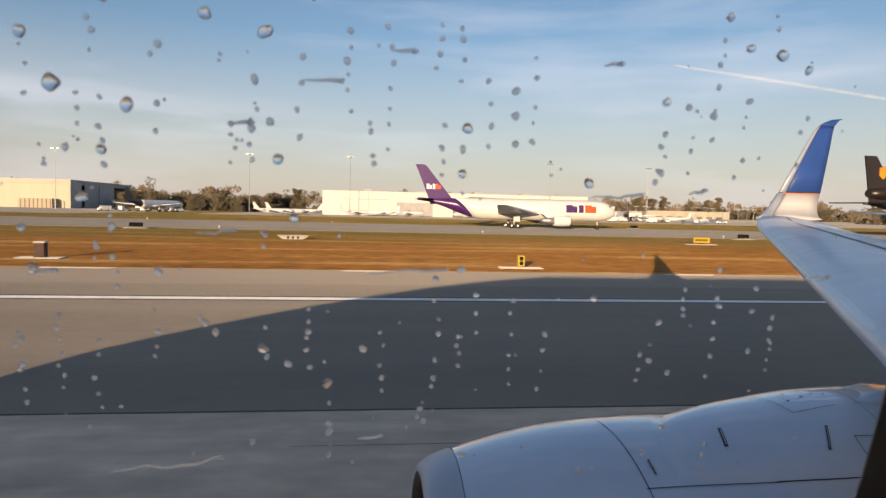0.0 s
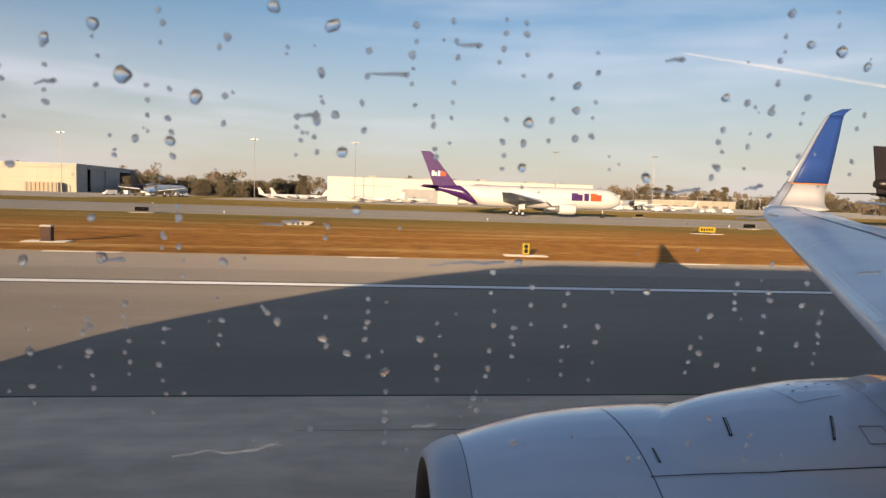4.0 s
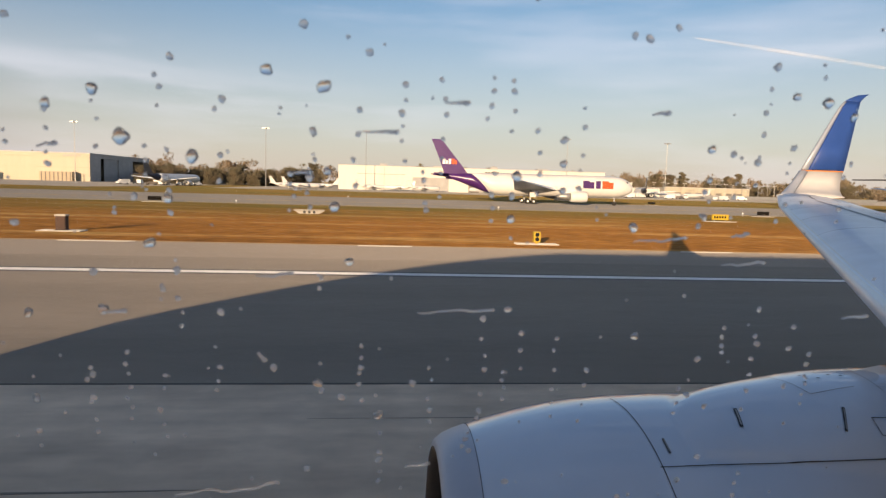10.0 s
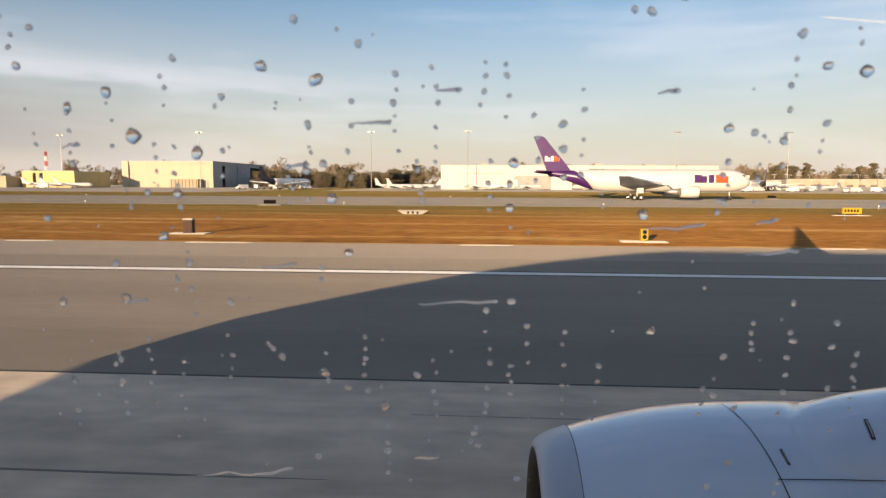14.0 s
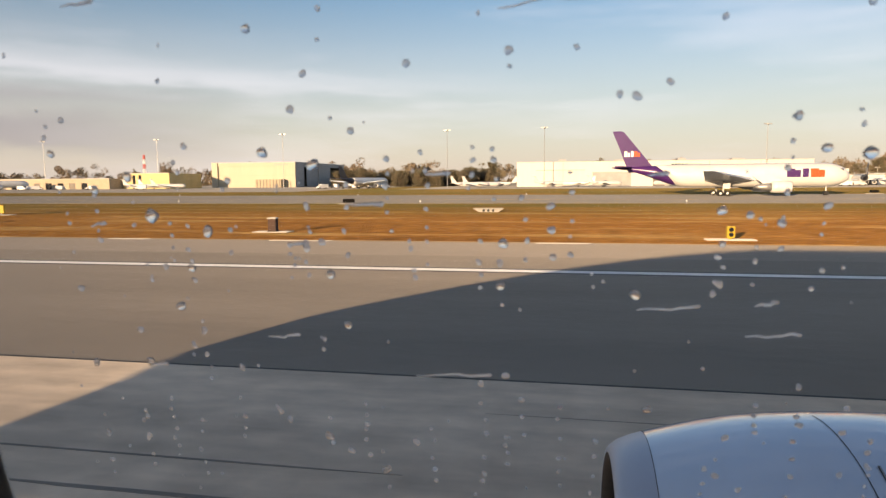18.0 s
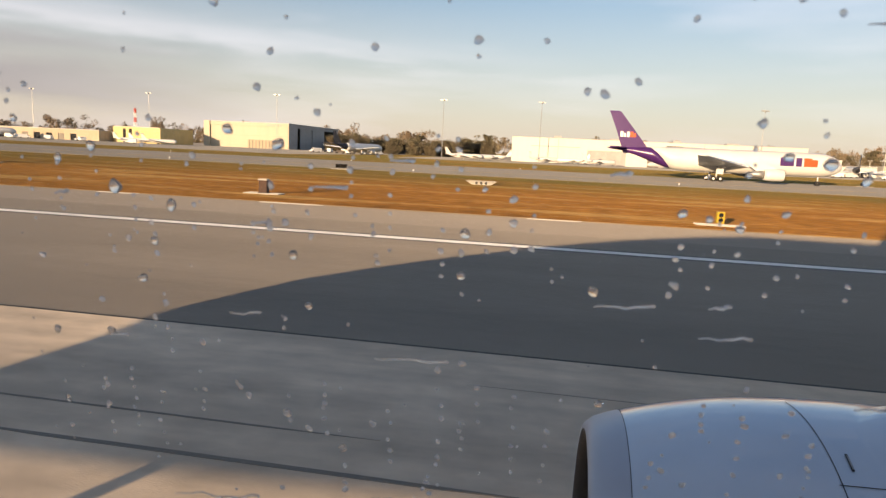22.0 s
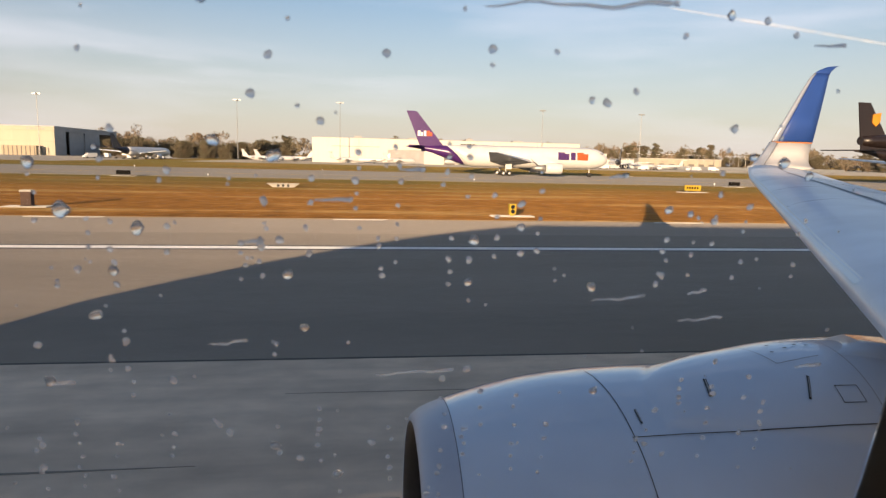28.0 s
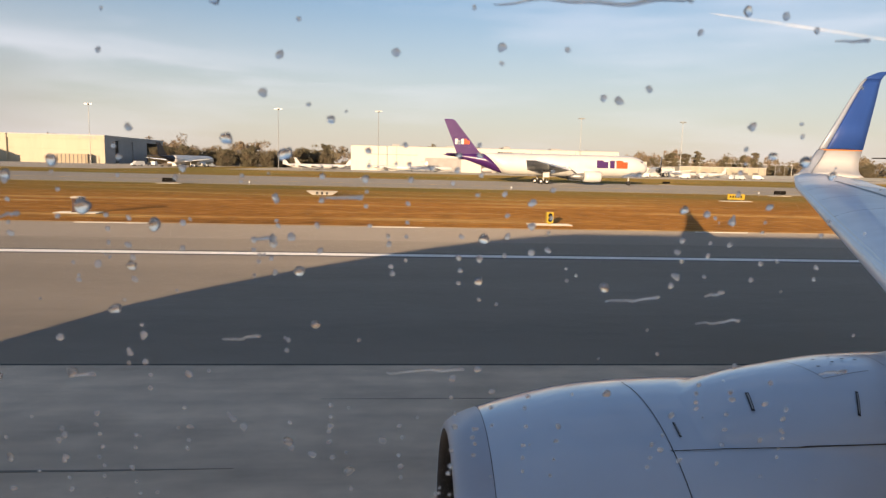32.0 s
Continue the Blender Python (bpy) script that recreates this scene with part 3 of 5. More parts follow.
def drop(x, z, r, long=1.0, lean=0.0):
    y = PY + 0.0074 - 0.16 * (z - WC[1])
    n = 16
    rings = []
    wob = [(k, random.uniform(0, 0.2) / (k - 1), random.uniform(0, 6.28)) for k in (2, 3, 4)]
    shape_ = [1 + sum(w * math.cos(k * 2 * math.pi * i / n + p) for k, w, p in wob) for i in range(n)]
    for h, q in ((0.0, 1.0), (0.19, 0.9), (0.42, 0.76), (0.64, 0.6), (0.84, 0.4), (0.96, 0.2), (1.0, 0.03)):
        ring = []
        for i in range(n):
            c, s = shape_[i] * math.cos(2 * math.pi * i / n), shape_[i] * math.sin(2 * math.pi * i / n)
            up = r * q * s + 0.15 * r * h
            ring.append((x + r * q * c * long, y + h * r * 0.66 - 0.16 * up, z + up + lean * c * r * long))
        rings.append(ring)
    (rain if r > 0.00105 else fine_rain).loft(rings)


PANE_MM = 0.001      # the drops' places, in millimetres across and up from the pane's middle, and their sizes in eighths of a millimetre
BIG_ABOVE = ((-94.7, 27.6, 12), (-84.2, 31.1, 14), (-78.7, 20.6, 20), (-62.8, 16.5, 16), (-69, 6.3, 12), (-76.8, 6.6, 9), (-104.7, -0.3, 10), (-44.9, 36.9, 14),
        (-31.7, 33.7, 16), (-34.3, 23.3, 10), (-35.3, 12.2, 10), (-31, 13.9, 10), (-29.3, 5.3, 13), (-55.3, 29.9, 9), (-13.2, 28.3, 9), (15.9, 14.1, 13),
        (15.1, 3.2, 11), (15, 9.1, 9), (27.3, 23.3, 10), (27.6, 17.5, 10), (28, 10.8, 9), (47.6, 1.8, 13), (65.8, 22.3, 11), (71.8, 21.3, 9), (78.6, 19.4, 10),
        (79.8, 42.9, 10), (86.1, 36, 11), (94.7, 34.8, 15), (102.4, 31.6, 11), (87.7, 23.4, 9), (66.4, 4.9, 9), (-74, -4.7, 14))
BIG_BELOW = ((-87.9, -12.2, 10), (-67.9, -11.4, 9), (-25.6, -8.6, 11), (-104.2, -22.9, 12), (-86.3, -21.8, 14), (-57.9, -22.3, 10), (16.1, -20.9, 10), (9.6, -23.5, 9),
        (-104.8, -45.9, 11), (-90.5, -39.4, 9), (-91, -45.8, 9), (-45.1, -37.5, 10), (-33.7, -41.9, 13), (-27.5, -46, 10), (-17.6, -51.2, 13), (-17.2, -65, 10),
        (-36.9, -67.4, 9), (-8.6, -42, 10), (-22.4, -37.5, 8), (51.7, -28.2, 11), (70.6, -34.8, 9), (69, -45.6, 9), (74.8, -49.1, 8), (87.2, -30.1, 9),
        (97.5, -42.9, 8), (96.9, -31.5, 8), (97.2, -25.1, 8), (86.1, -20.1, 8), (75.1, -65.2, 9), (70, -72.8, 9), (52.5, -78, 9), (18.7, -72.4, 10))
COLUMNS_ABOVE = ((-95, 28, 11, 4), (-105, 31, 9, 4), (-84, 31, 16, 3), (-74, 21, 7, 4), (-81, 8, 1, 3), (-70, 36, 30, 2), (-69, 19, 2, 4), (-57, 31, 7, 3), (-40, 15, 3, 4),
        (-35, 24, 3, 5), (-24, 30, 9, 4), (-13, 37, 14, 5), (-7, 17, 2, 4), (-3, 40, 7, 7), (9, 40, 25, 4), (14, 40, 23, 4), (10, 16, 1, 4), (21, 28, 6, 4),
        (32, 33, 9, 5), (66, 17, 0, 5), (74, 22, 4, 4), (79, 42, 9, 5), (87, 24, 1, 4), (103, 24, 1, 4))
COLUMNS_BELOW = ((-72, -14, -20, 3), (-68, -6, -29, 5), (-33, -12, -18, 2), (-91, -34, -58, 5), (-82, -32, -53, 7), (-73, -37, -60, 5), (-105, -37, -65, 4), (-60, -31, -46, 4),
        (-48, -33, -36, 3), (-33, -29, -48, 2), (-23, -29, -48, 5), (-17, -55, -75, 4), (-4, -36, -56, 5), (10, -27, -61, 7), (16, -37, -48, 4), (21, -25, -42, 3),
        (30, -25, -56, 6), (39, -37, -55, 4), (66, -43, -53, 3), (77, -25, -34, 4), (86, -24, -54, 5), (103, -31, -50, 6), (7, -56, -64, 4), (88, -68, -81, 3))
for x, z, r in BIG_ABOVE + BIG_BELOW:
    drop(x * PANE_MM, 3.62 + z * PANE_MM, r * 0.0001)
for x, top, bottom, count in COLUMNS_ABOVE + COLUMNS_BELOW:
    for j in range(count):
        u = (j + random.uniform(0.2, 0.8)) / count
        drop((x + random.gauss(0, 0.5)) * PANE_MM, 3.62 + (top + (bottom - top) * u) * PANE_MM, random.uniform(0.00042, 0.0008))
for k in range(70):
    drop(random.uniform(-0.115, 0.12), random.uniform(3.535, 3.665), random.uniform(0.00025, 0.0005))
for k in range(60):
    drop(random.uniform(-0.115, 0.12), random.uniform(3.655, 3.74), random.uniform(0.0004, 0.0012))


def run(x, z, length, r, wave):
    """A thin wind-drawn thread of water that ends in a drop."""
    rings = []
    n = 26
    for i in range(n + 1):
        u = i / n
        zz = z + wave * (math.sin(u * 9 + x * 300) * 0.5 + math.sin(u * 21 + z * 500) * 0.25) + wave * 2.2 * u
        rr = r * (0.35 + 0.65 * u) if 0 < i < n else r * 0.1
        y = PY + 0.0074 - 0.16 * (zz - WC[1])
        rings.append([(x - length * (1 - u), y + rr * 0.8 * max(0, math.sin(a)), zz + rr * math.cos(a)) for a in (0, 0.6, 1.2, 1.9, 2.5, 3.14)])
    fine_rain.loft(rings)
    drop(x, zz, r * 1.05, 1.5)


for x, z, length, r, wave in ((-0.01, 3.695, 0.05, 0.0006, 0.0012), (0.06, 3.688, 0.045, 0.0006, 0.001), (0.092, 3.70, 0.018, 0.0006, 0.0006), (-0.045, 3.545, 0.028, 0.0005, 0.0012), (-0.075, 3.70, 0.022, 0.0005, 0.001)):
    run(x, z, length, r, wave)
for x, z, length in ((0.062, 3.618, 0.014), (0.012, 3.598, 0.02), (0.085, 3.612, 0.012), (-0.04, 3.607, 0.009)):
    run(x, z, length, 0.0004, 0.0005)
for k in range(12):
    run(random.uniform(-0.11, 0.12), random.uniform(3.515, 3.70), random.uniform(0.004, 0.009), random.uniform(0.0004, 0.0006), random.uniform(0.0001, 0.0004))
drops = tagged(new("raindrops", rain.mesh("raindrops", WATER, True)), "clear round raindrops and short runs on the window pane", "raindrops", "", "stuff")
drops.visible_shadow = False
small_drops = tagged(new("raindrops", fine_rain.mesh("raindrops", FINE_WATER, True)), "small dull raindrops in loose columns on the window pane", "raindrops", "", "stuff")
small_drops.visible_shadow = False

# ---- engine ----
EY, EZ = 3.33, 1.385
engine = part("engine", Shape().rod((2.2, EY, EZ), (5.2, EY, EZ), 0.62, 0.4, 24), DARK, airliner, "underwing jet engine core")
PROFILE = [(0.30, 0.78), (0.315, 0.805), (0.36, 0.84), (0.42, 0.866), (0.52, 0.899), (0.62, 0.929), (0.78, 0.97), (0.95, 1.006), (1.12, 1.031), (1.335, 1.05), (1.6, 1.062), (2.0, 1.068), (2.5, 1.055), (3.0, 1.02), (3.5, 0.96), (4.0, 0.88), (4.4, 0.8)]


def nacelle_point(x, a, lift=0.0):
    """A point on the cowl; a is the angle from the top towards the fuselage, in degrees."""
    for (xa, ra), (xb, rb) in zip(PROFILE, PROFILE[1:]):
        if x <= xb:
            break
    r = ra + (rb - ra) * (x - xa) / (xb - xa) if x > 0.30 else 0.78
    t = radians(a)
    hump = 0.0
    if x > 1.54:
        aa = (a + 180) % 360 - 180
        u = min(1.0, (x - 1.54) / 1.43)
        half, mid = 9 + 35 * u ** 0.8, 17 - 25 * u ** 0.7
        side = max(0.0, math.cos(min(1.0, abs(aa - mid) / half) * math.pi / 2)) ** (0.36 + 0.5 * smooth01(0.08, 0.5, u))
        hump = 0.205 * u ** 0.66 * (1 - 0.35 * smooth01(3.0, 4.2, x)) * side
    r = (r + hump) if math.cos(t) > 0 else r * (1 - 0.06 * math.cos(t) ** 2)
    r += lift
    return (x, EY - r * math.sin(t), EZ + r * math.cos(t))


NA = 288


def nacelle_shell(x_list):
    return [[nacelle_point(x, 360 * i / NA) for i in range(NA)] for x in x_list]


lip_rings = nacelle_shell([0.487, 0.46, 0.42, 0.39, 0.36, 0.335, 0.315, 0.305])
for x, r in ((0.30, 0.774), (0.303, 0.762)):
    lip_rings.append([(x, EY - r * math.sin(2 * math.pi * i / NA), EZ + r * math.cos(2 * math.pi * i / NA)) for i in range(NA)])
part("inlet_lip", Shape().loft(lip_rings, cap=False), LIP, engine, "bare metal inlet lip", True)
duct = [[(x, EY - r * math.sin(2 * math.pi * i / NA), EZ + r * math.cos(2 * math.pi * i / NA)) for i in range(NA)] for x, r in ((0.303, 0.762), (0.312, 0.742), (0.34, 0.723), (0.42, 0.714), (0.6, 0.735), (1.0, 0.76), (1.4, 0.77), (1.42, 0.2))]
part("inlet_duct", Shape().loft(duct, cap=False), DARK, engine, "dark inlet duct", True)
spinner = [[(x, EY - r * math.sin(2 * math.pi * i / 24), EZ + r * math.cos(2 * math.pi * i / 24)) for i in range(24)] for x, r in ((0.95, 0.01), (1.1, 0.12), (1.3, 0.22), (1.42, 0.26))]
part("spinner", Shape().loft(spinner), NACELLE, engine, "", True)
part("fan_cowl", Shape().loft(nacelle_shell([0.487, 0.52, 0.55, 0.62, 0.7, 0.78, 0.86, 0.95, 1.03, 1.12, 1.22, 1.335, 1.40]), cap=False), NACELLE, engine, "pale grey front cowl", True)
part("reverser_cowl", Shape().loft(nacelle_shell([1.40, 1.45, 1.5, 1.505, 1.515, 1.53, 1.55, 1.575, 1.6, 1.63, 1.67, 1.73, 1.8, 1.87, 1.95, 2.05, 2.2, 2.35, 2.5, 2.7, 2.9, 3.1, 3.3, 3.5, 3.75, 4.0, 4.2, 4.4]), cap=False), NACELLE, engine, "pale grey rear cowl with raised fairing", True)


def seam_strip(path, half, lift=0.003):
    """A narrow dark line that follows the cowl along (x, angle) steps."""
    s = Shape()
    left, right = [], []
    for i, (x, a) in enumerate(path):
        xa, aa = path[max(0, i - 1)]
        xb, ab = path[min(len(path) - 1, i + 1)]
        dx, da = xb - xa, radians(ab - aa) * 1.06
        n = math.hypot(dx, da) or 1
        left.append(nacelle_point(x - da / n * half, a + math.degrees(dx / n * half / 1.06), lift))
        right.append(nacelle_point(x + da / n * half, a - math.degrees(dx / n * half / 1.06), lift))
    s.v = left + right
    m = len(path)
    s.f = [(i, i + 1, m + i + 1, m + i) for i in range(m - 1)]
    return s


steps = lambda a, b, n: [a + (b - a) * i / n for i in range(n + 1)]
part("lip_seam", seam_strip([(0.488, a) for a in steps(-40, 130, 60)], 0.0015), SEAM, engine)
part("cowl_seam", seam_strip([(1.35 + 0.0009 * (a - 28), a) for a in steps(-8, 120, 50)], 0.0022), SEAM, engine)
part("latch_seam", seam_strip([(x, 28.8) for x in steps(1.335, 3.6, 60)], 0.0026, 0.007), SEAM, engine)
part("top_seam", seam_strip([(2.17 + 0.006 * (a + 14), a) for a in steps(-16, 9, 20)], 0.002, 0.006), SEAM, engine)
part("top_seam", seam_strip([(x, 9 - 9 * (x - 2.31)) for x in steps(2.31, 2.6, 12)], 0.0016, 0.006), SEAM, engine)
part("rear_seam", seam_strip([(2.74, a) for a in steps(-12, 24, 20)], 0.0013, 0.006), SEAM, engine)


def vent(x, a, length, width, slope):
    v = part("vent_slot", seam_strip([(x + slope * t, a + length * t) for t in steps(-0.5, 0.5, 6)], width, 0.006), SEAM, engine)
    part("slot_lining", seam_strip([(x + slope * t, a + length * t) for t in steps(-0.42, 0.42, 6)], width * 0.4, 0.009), STEEL, v)


vent(1.415, 21.8, 5.4, 0.006, 0.0)
vent(1.835, 15.6, 6.8, 0.009, -0.03)
vent(2.385, 18.0, 7.2, 0.007, -0.07)
for pa, pb in (((2.53, 18), (2.53, 23)), ((2.53, 18), (2.66, 18)), ((2.66, 18), (2.66, 23)), ((2.53, 23), (2.66, 23))):
    part("access_panel", seam_strip([(pa[0] + (pb[0] - pa[0]) * t, pa[1] + (pb[1] - pa[1]) * t) for t in steps(0, 1, 5)], 0.002, 0.007), SEAM, engine)
for x, a in ((2.40, -2), (2.47, 1.0), (2.36, 3), (2.56, -1), (2.62, 0), (2.52, -4)):
    part("drain_hole", seam_strip([(x - 0.011, a), (x + 0.011, a)], 0.005, 0.007), SEAM, engine)

# pylon
pylon = Shape().loft([[(x, EY - w, z0), (x, EY + w, z0), (x, EY + w, z1), (x, EY - w, z1)] for x, w, z0, z1 in ((2.4, 0.05, 2.3, 2.55), (3.0, 0.17, 2.1, 2.62), (3.6, 0.2, 1.9, 2.56), (4.6, 0.2, 1.9, 2.4), (6.2, 0.12, 1.95, 2.2))])
part("pylon", pylon, NACELLE, airliner, "pale grey engine pylon", True)

# ---- wing ----
def wing_le(y):
    """Leading edge, straight but for the last stretch, which curls back and up into the winglet."""
    k = smooth01(13.2, 14.9, y)
    return 9.55 - 0.56 * (14.9 - y) + 0.12 * k, 3.5 - 0.068 * (14.9 - y) + 0.075 * k


def wing_te(y):
    return 11.42 - 0.285 * (14.9 - y) if y > 5 else 8.6


SECTION = [(0, 0), (0.004, 0.012), (0.015, 0.022), (0.04, 0.034), (0.1, 0.05), (0.2, 0.062), (0.35, 0.066), (0.5, 0.06), (0.7, 0.042), (0.88, 0.02), (1.0, 0.004), (1.0, -0.002), (0.7, -0.03), (0.4, -0.045), (0.15, -0.04), (0.04, -0.024), (0.01, -0.012)]


def wing_ring(y):
    (x0, z0), x1 = wing_le(y), wing_te(y)
    c = x1 - x0
    return [(x0 + c * u, y, z0 - 0.03 * c * u + c * v) for u, v in SECTION]


def on_wing(y, u, lift=0.006):
    (x0, z0), x1 = wing_le(y), wing_te(y)
    c = x1 - x0
    for (ua, va), (ub, vb) in zip(SECTION[:11], SECTION[1:11]):
        if u <= ub:
            v = va + (vb - va) * (u - ua) / (ub - ua)
            break
    return (x0 + c * u, y, z0 - 0.03 * c * u + c * v + lift)


wing = part("wing", Shape().loft([wing_ring(y) for y in (-0.4, 1, 2, 3, 4, 5, 6, 7, 8, 9, 10, 11, 12, 13, 14, 14.9)]), WING, airliner, "long grey swept wing", True)


def wing_strip(pts, half, mat, name, lift=0.006, label=""):
    s = Shape()
    for (ya, ua), (yb, ub) in zip(pts, pts[1:]):
        for i in range(10):
            y0, u0 = ya + (yb - ya) * i / 10, ua + (ub - ua) * i / 10
            y1, u1 = ya + (yb - ya) * (i + 1) / 10, ua + (ub - ua) * (i + 1) / 10
            c0, c1 = wing_te(y0) - wing_le(y0)[0], wing_te(y1) - wing_le(y1)[0]
            k = len(s.v)
            if abs(yb - ya) > 0.3:
                s.v += [on_wing(y0, u0 - half / c0, lift), on_wing(y0, u0 + half / c0, lift), on_wing(y1, u1 + half / c1, lift), on_wing(y1, u1 - half / c1, lift)]
            else:
                s.v += [on_wing(y0 - half, u0, lift), on_wing(y0 + half, u0, lift), on_wing(y1 + half, u1, lift), on_wing(y1 - half, u1, lift)]
            s.f.append((k, k + 1, k + 2, k + 3))
    return part(name, s, mat, wing, label)


wing_strip([(14.8, 0.02), (4.0, 0.012)], 0.03, WING_EDGE, "leading_edge", 0.004, "brighter metal leading edge")
wing_strip([(14.4, 0.40), (9.0, 0.36), (5.5, 0.33)], 0.034, WING_GAP, "slat_gap", 0.006, "grey sealed gap across the upper skin")
wing_strip([(14.4, 0.408), (9.0, 0.367), (5.5, 0.336)], 0.007, SEAM, "slat_gap_edge", 0.009)
aft = Shape()
rows_ = [[on_wing(5.5 + 9.0 * i / 24, u, 0.005) for u in (0.42 - 0.06 * (1 - i / 24), 0.5, 0.6, 0.698)] for i in range(25)]
aft.loft(rows_, closed=False)
part("aft_panel", aft, WING_AFT, wing, "paler rear wing panel", True)
part("navigation_light", Shape().loft([[(9.66 + u, 14.84 + 0.1 * math.cos(a), 3.6 + 0.045 * math.sin(a)) for a in (0, 0.8, 1.6, 2.4, 3.2, 4.0, 4.8, 5.6)] for u in (0, 0.1, 0.34)]), WHITE_PAINT, wing, "small white lamp fairing at the tip", True)
wing_strip([(14.5, 0.72), (5.5, 0.70)], 0.02, WING_GAP, "aileron_gap")
for y in (13.2, 11.4, 9.6, 7.8):
    wing_strip([(y, 0.02), (y + 0.001, 0.36)], 0.006, SEAM, "panel_line")
for y in (12.2, 10.5, 8.7):
    wing_strip([(y, 0.45), (y + 0.001, 0.70)], 0.008, SEAM, "panel_line")
for y in (13.6, 12.9, 12.2, 11.5, 10.8, 10.1, 9.4):
    wing_strip([(y, 0.55), (y + 0.001, 0.575)], 0.05, SEAM, "fuel_cap")

# winglet: swept up from the tip, white foot, gold line, blue blade with a curved tip
LEVELS = [  # x front, x back, y, z
    (9.69, 11.46, 14.90, 3.60), (9.92, 11.56, 15.15, 3.65), (10.18, 11.68, 15.40, 3.77), (10.46, 11.79, 15.57, 3.97), (10.70, 11.93, 15.67, 4.26),
    (10.76, 11.96, 15.69, 4.29), (11.26, 12.22, 15.88, 4.97), (11.72, 12.46, 16.07, 5.58), (12.06, 12.62, 16.20, 6.02), (12.22, 12.70, 16.26, 6.16), (12.41, 12.80, 16.31, 6.26), (12.68, 12.95, 16.36, 6.36), (13.00, 13.04, 16.40, 6.40)]


def winglet_ring(i, u0=0.0, u1=1.0, grow=0.0):
    xf, xb, y, z = LEVELS[i]
    j, k = max(0, i - 1), min(len(LEVELS) - 1, i + 1)
    dy, dz = LEVELS[k][2] - LEVELS[j][2], LEVELS[k][3] - LEVELS[j][3]
    n = math.hypot(dy, dz)
    ny, nz = dz / n, -dy / n
    c = xb - xf
    ring = []
    for u, t in ((0, 0), (0.03, 0.02), (0.12, 0.04), (0.35, 0.05), (0.7, 0.03), (1, 0.003), (1, -0.003), (0.7, -0.03), (0.35, -0.05), (0.12, -0.04), (0.03, -0.02)):
        uu = u0 + (u1 - u0) * u
        th = (t * c + math.copysign(grow, t)) if i else t * 0.6 * c
        ring.append((xf + c * uu, y + ny * th, z + nz * th))
    return ring


winglet = part("winglet", Shape().loft([winglet_ring(i, 0.2) for i in range(0, 5)]), FOOT_PAINT, airliner, "upswept winglet with white foot", True)
part("foot_edge", Shape().loft([winglet_ring(i, 0.0, 0.2) for i in range(0, 5)]), LIP, winglet, "bare metal front edge of the foot", True)
part("blade", Shape().loft([winglet_ring(i, 0.17) for i in range(5, 10)]), BLUE_PAINT, winglet, "deep blue blade", True)
part("blade_tip", Shape().loft([winglet_ring(i, 0.0) for i in range(9, 13)]), BLUE_PAINT, winglet, "curved blue tip", True)
part("blade_edge", Shape().loft([winglet_ring(i, 0.0, 0.17) for i in range(5, 10)]), LIP, winglet, "pale grey front edge", True)
xf, xb, yy, zz = LEVELS[4]
part("gold_line", Shape().loft([[(xf + 0.08 + (xb - xf - 0.08) * u, yy - 0.064 * (1 - abs(2 * u - 1) ** 3) - 0.01 + 0.011 * s, zz + s * 0.028) for u in (0, 0.2, 0.4, 0.6, 0.8, 1)] for s in (0, 1)], closed=False), ORANGE_PAINT, winglet, "thin gold-orange line")
# true span: wing and winglet drawn in towards the cabin window, to where the sun throws the shadow of the tip
span = Matrix.Translation((0, 0, 3.65)) @ Matrix.Scale(0.85, 4) @ Matrix.Translation((0, 0, -3.65))
for ob in (wing, winglet, *wing.children, *winglet.children):
    ob.data.transform(span)


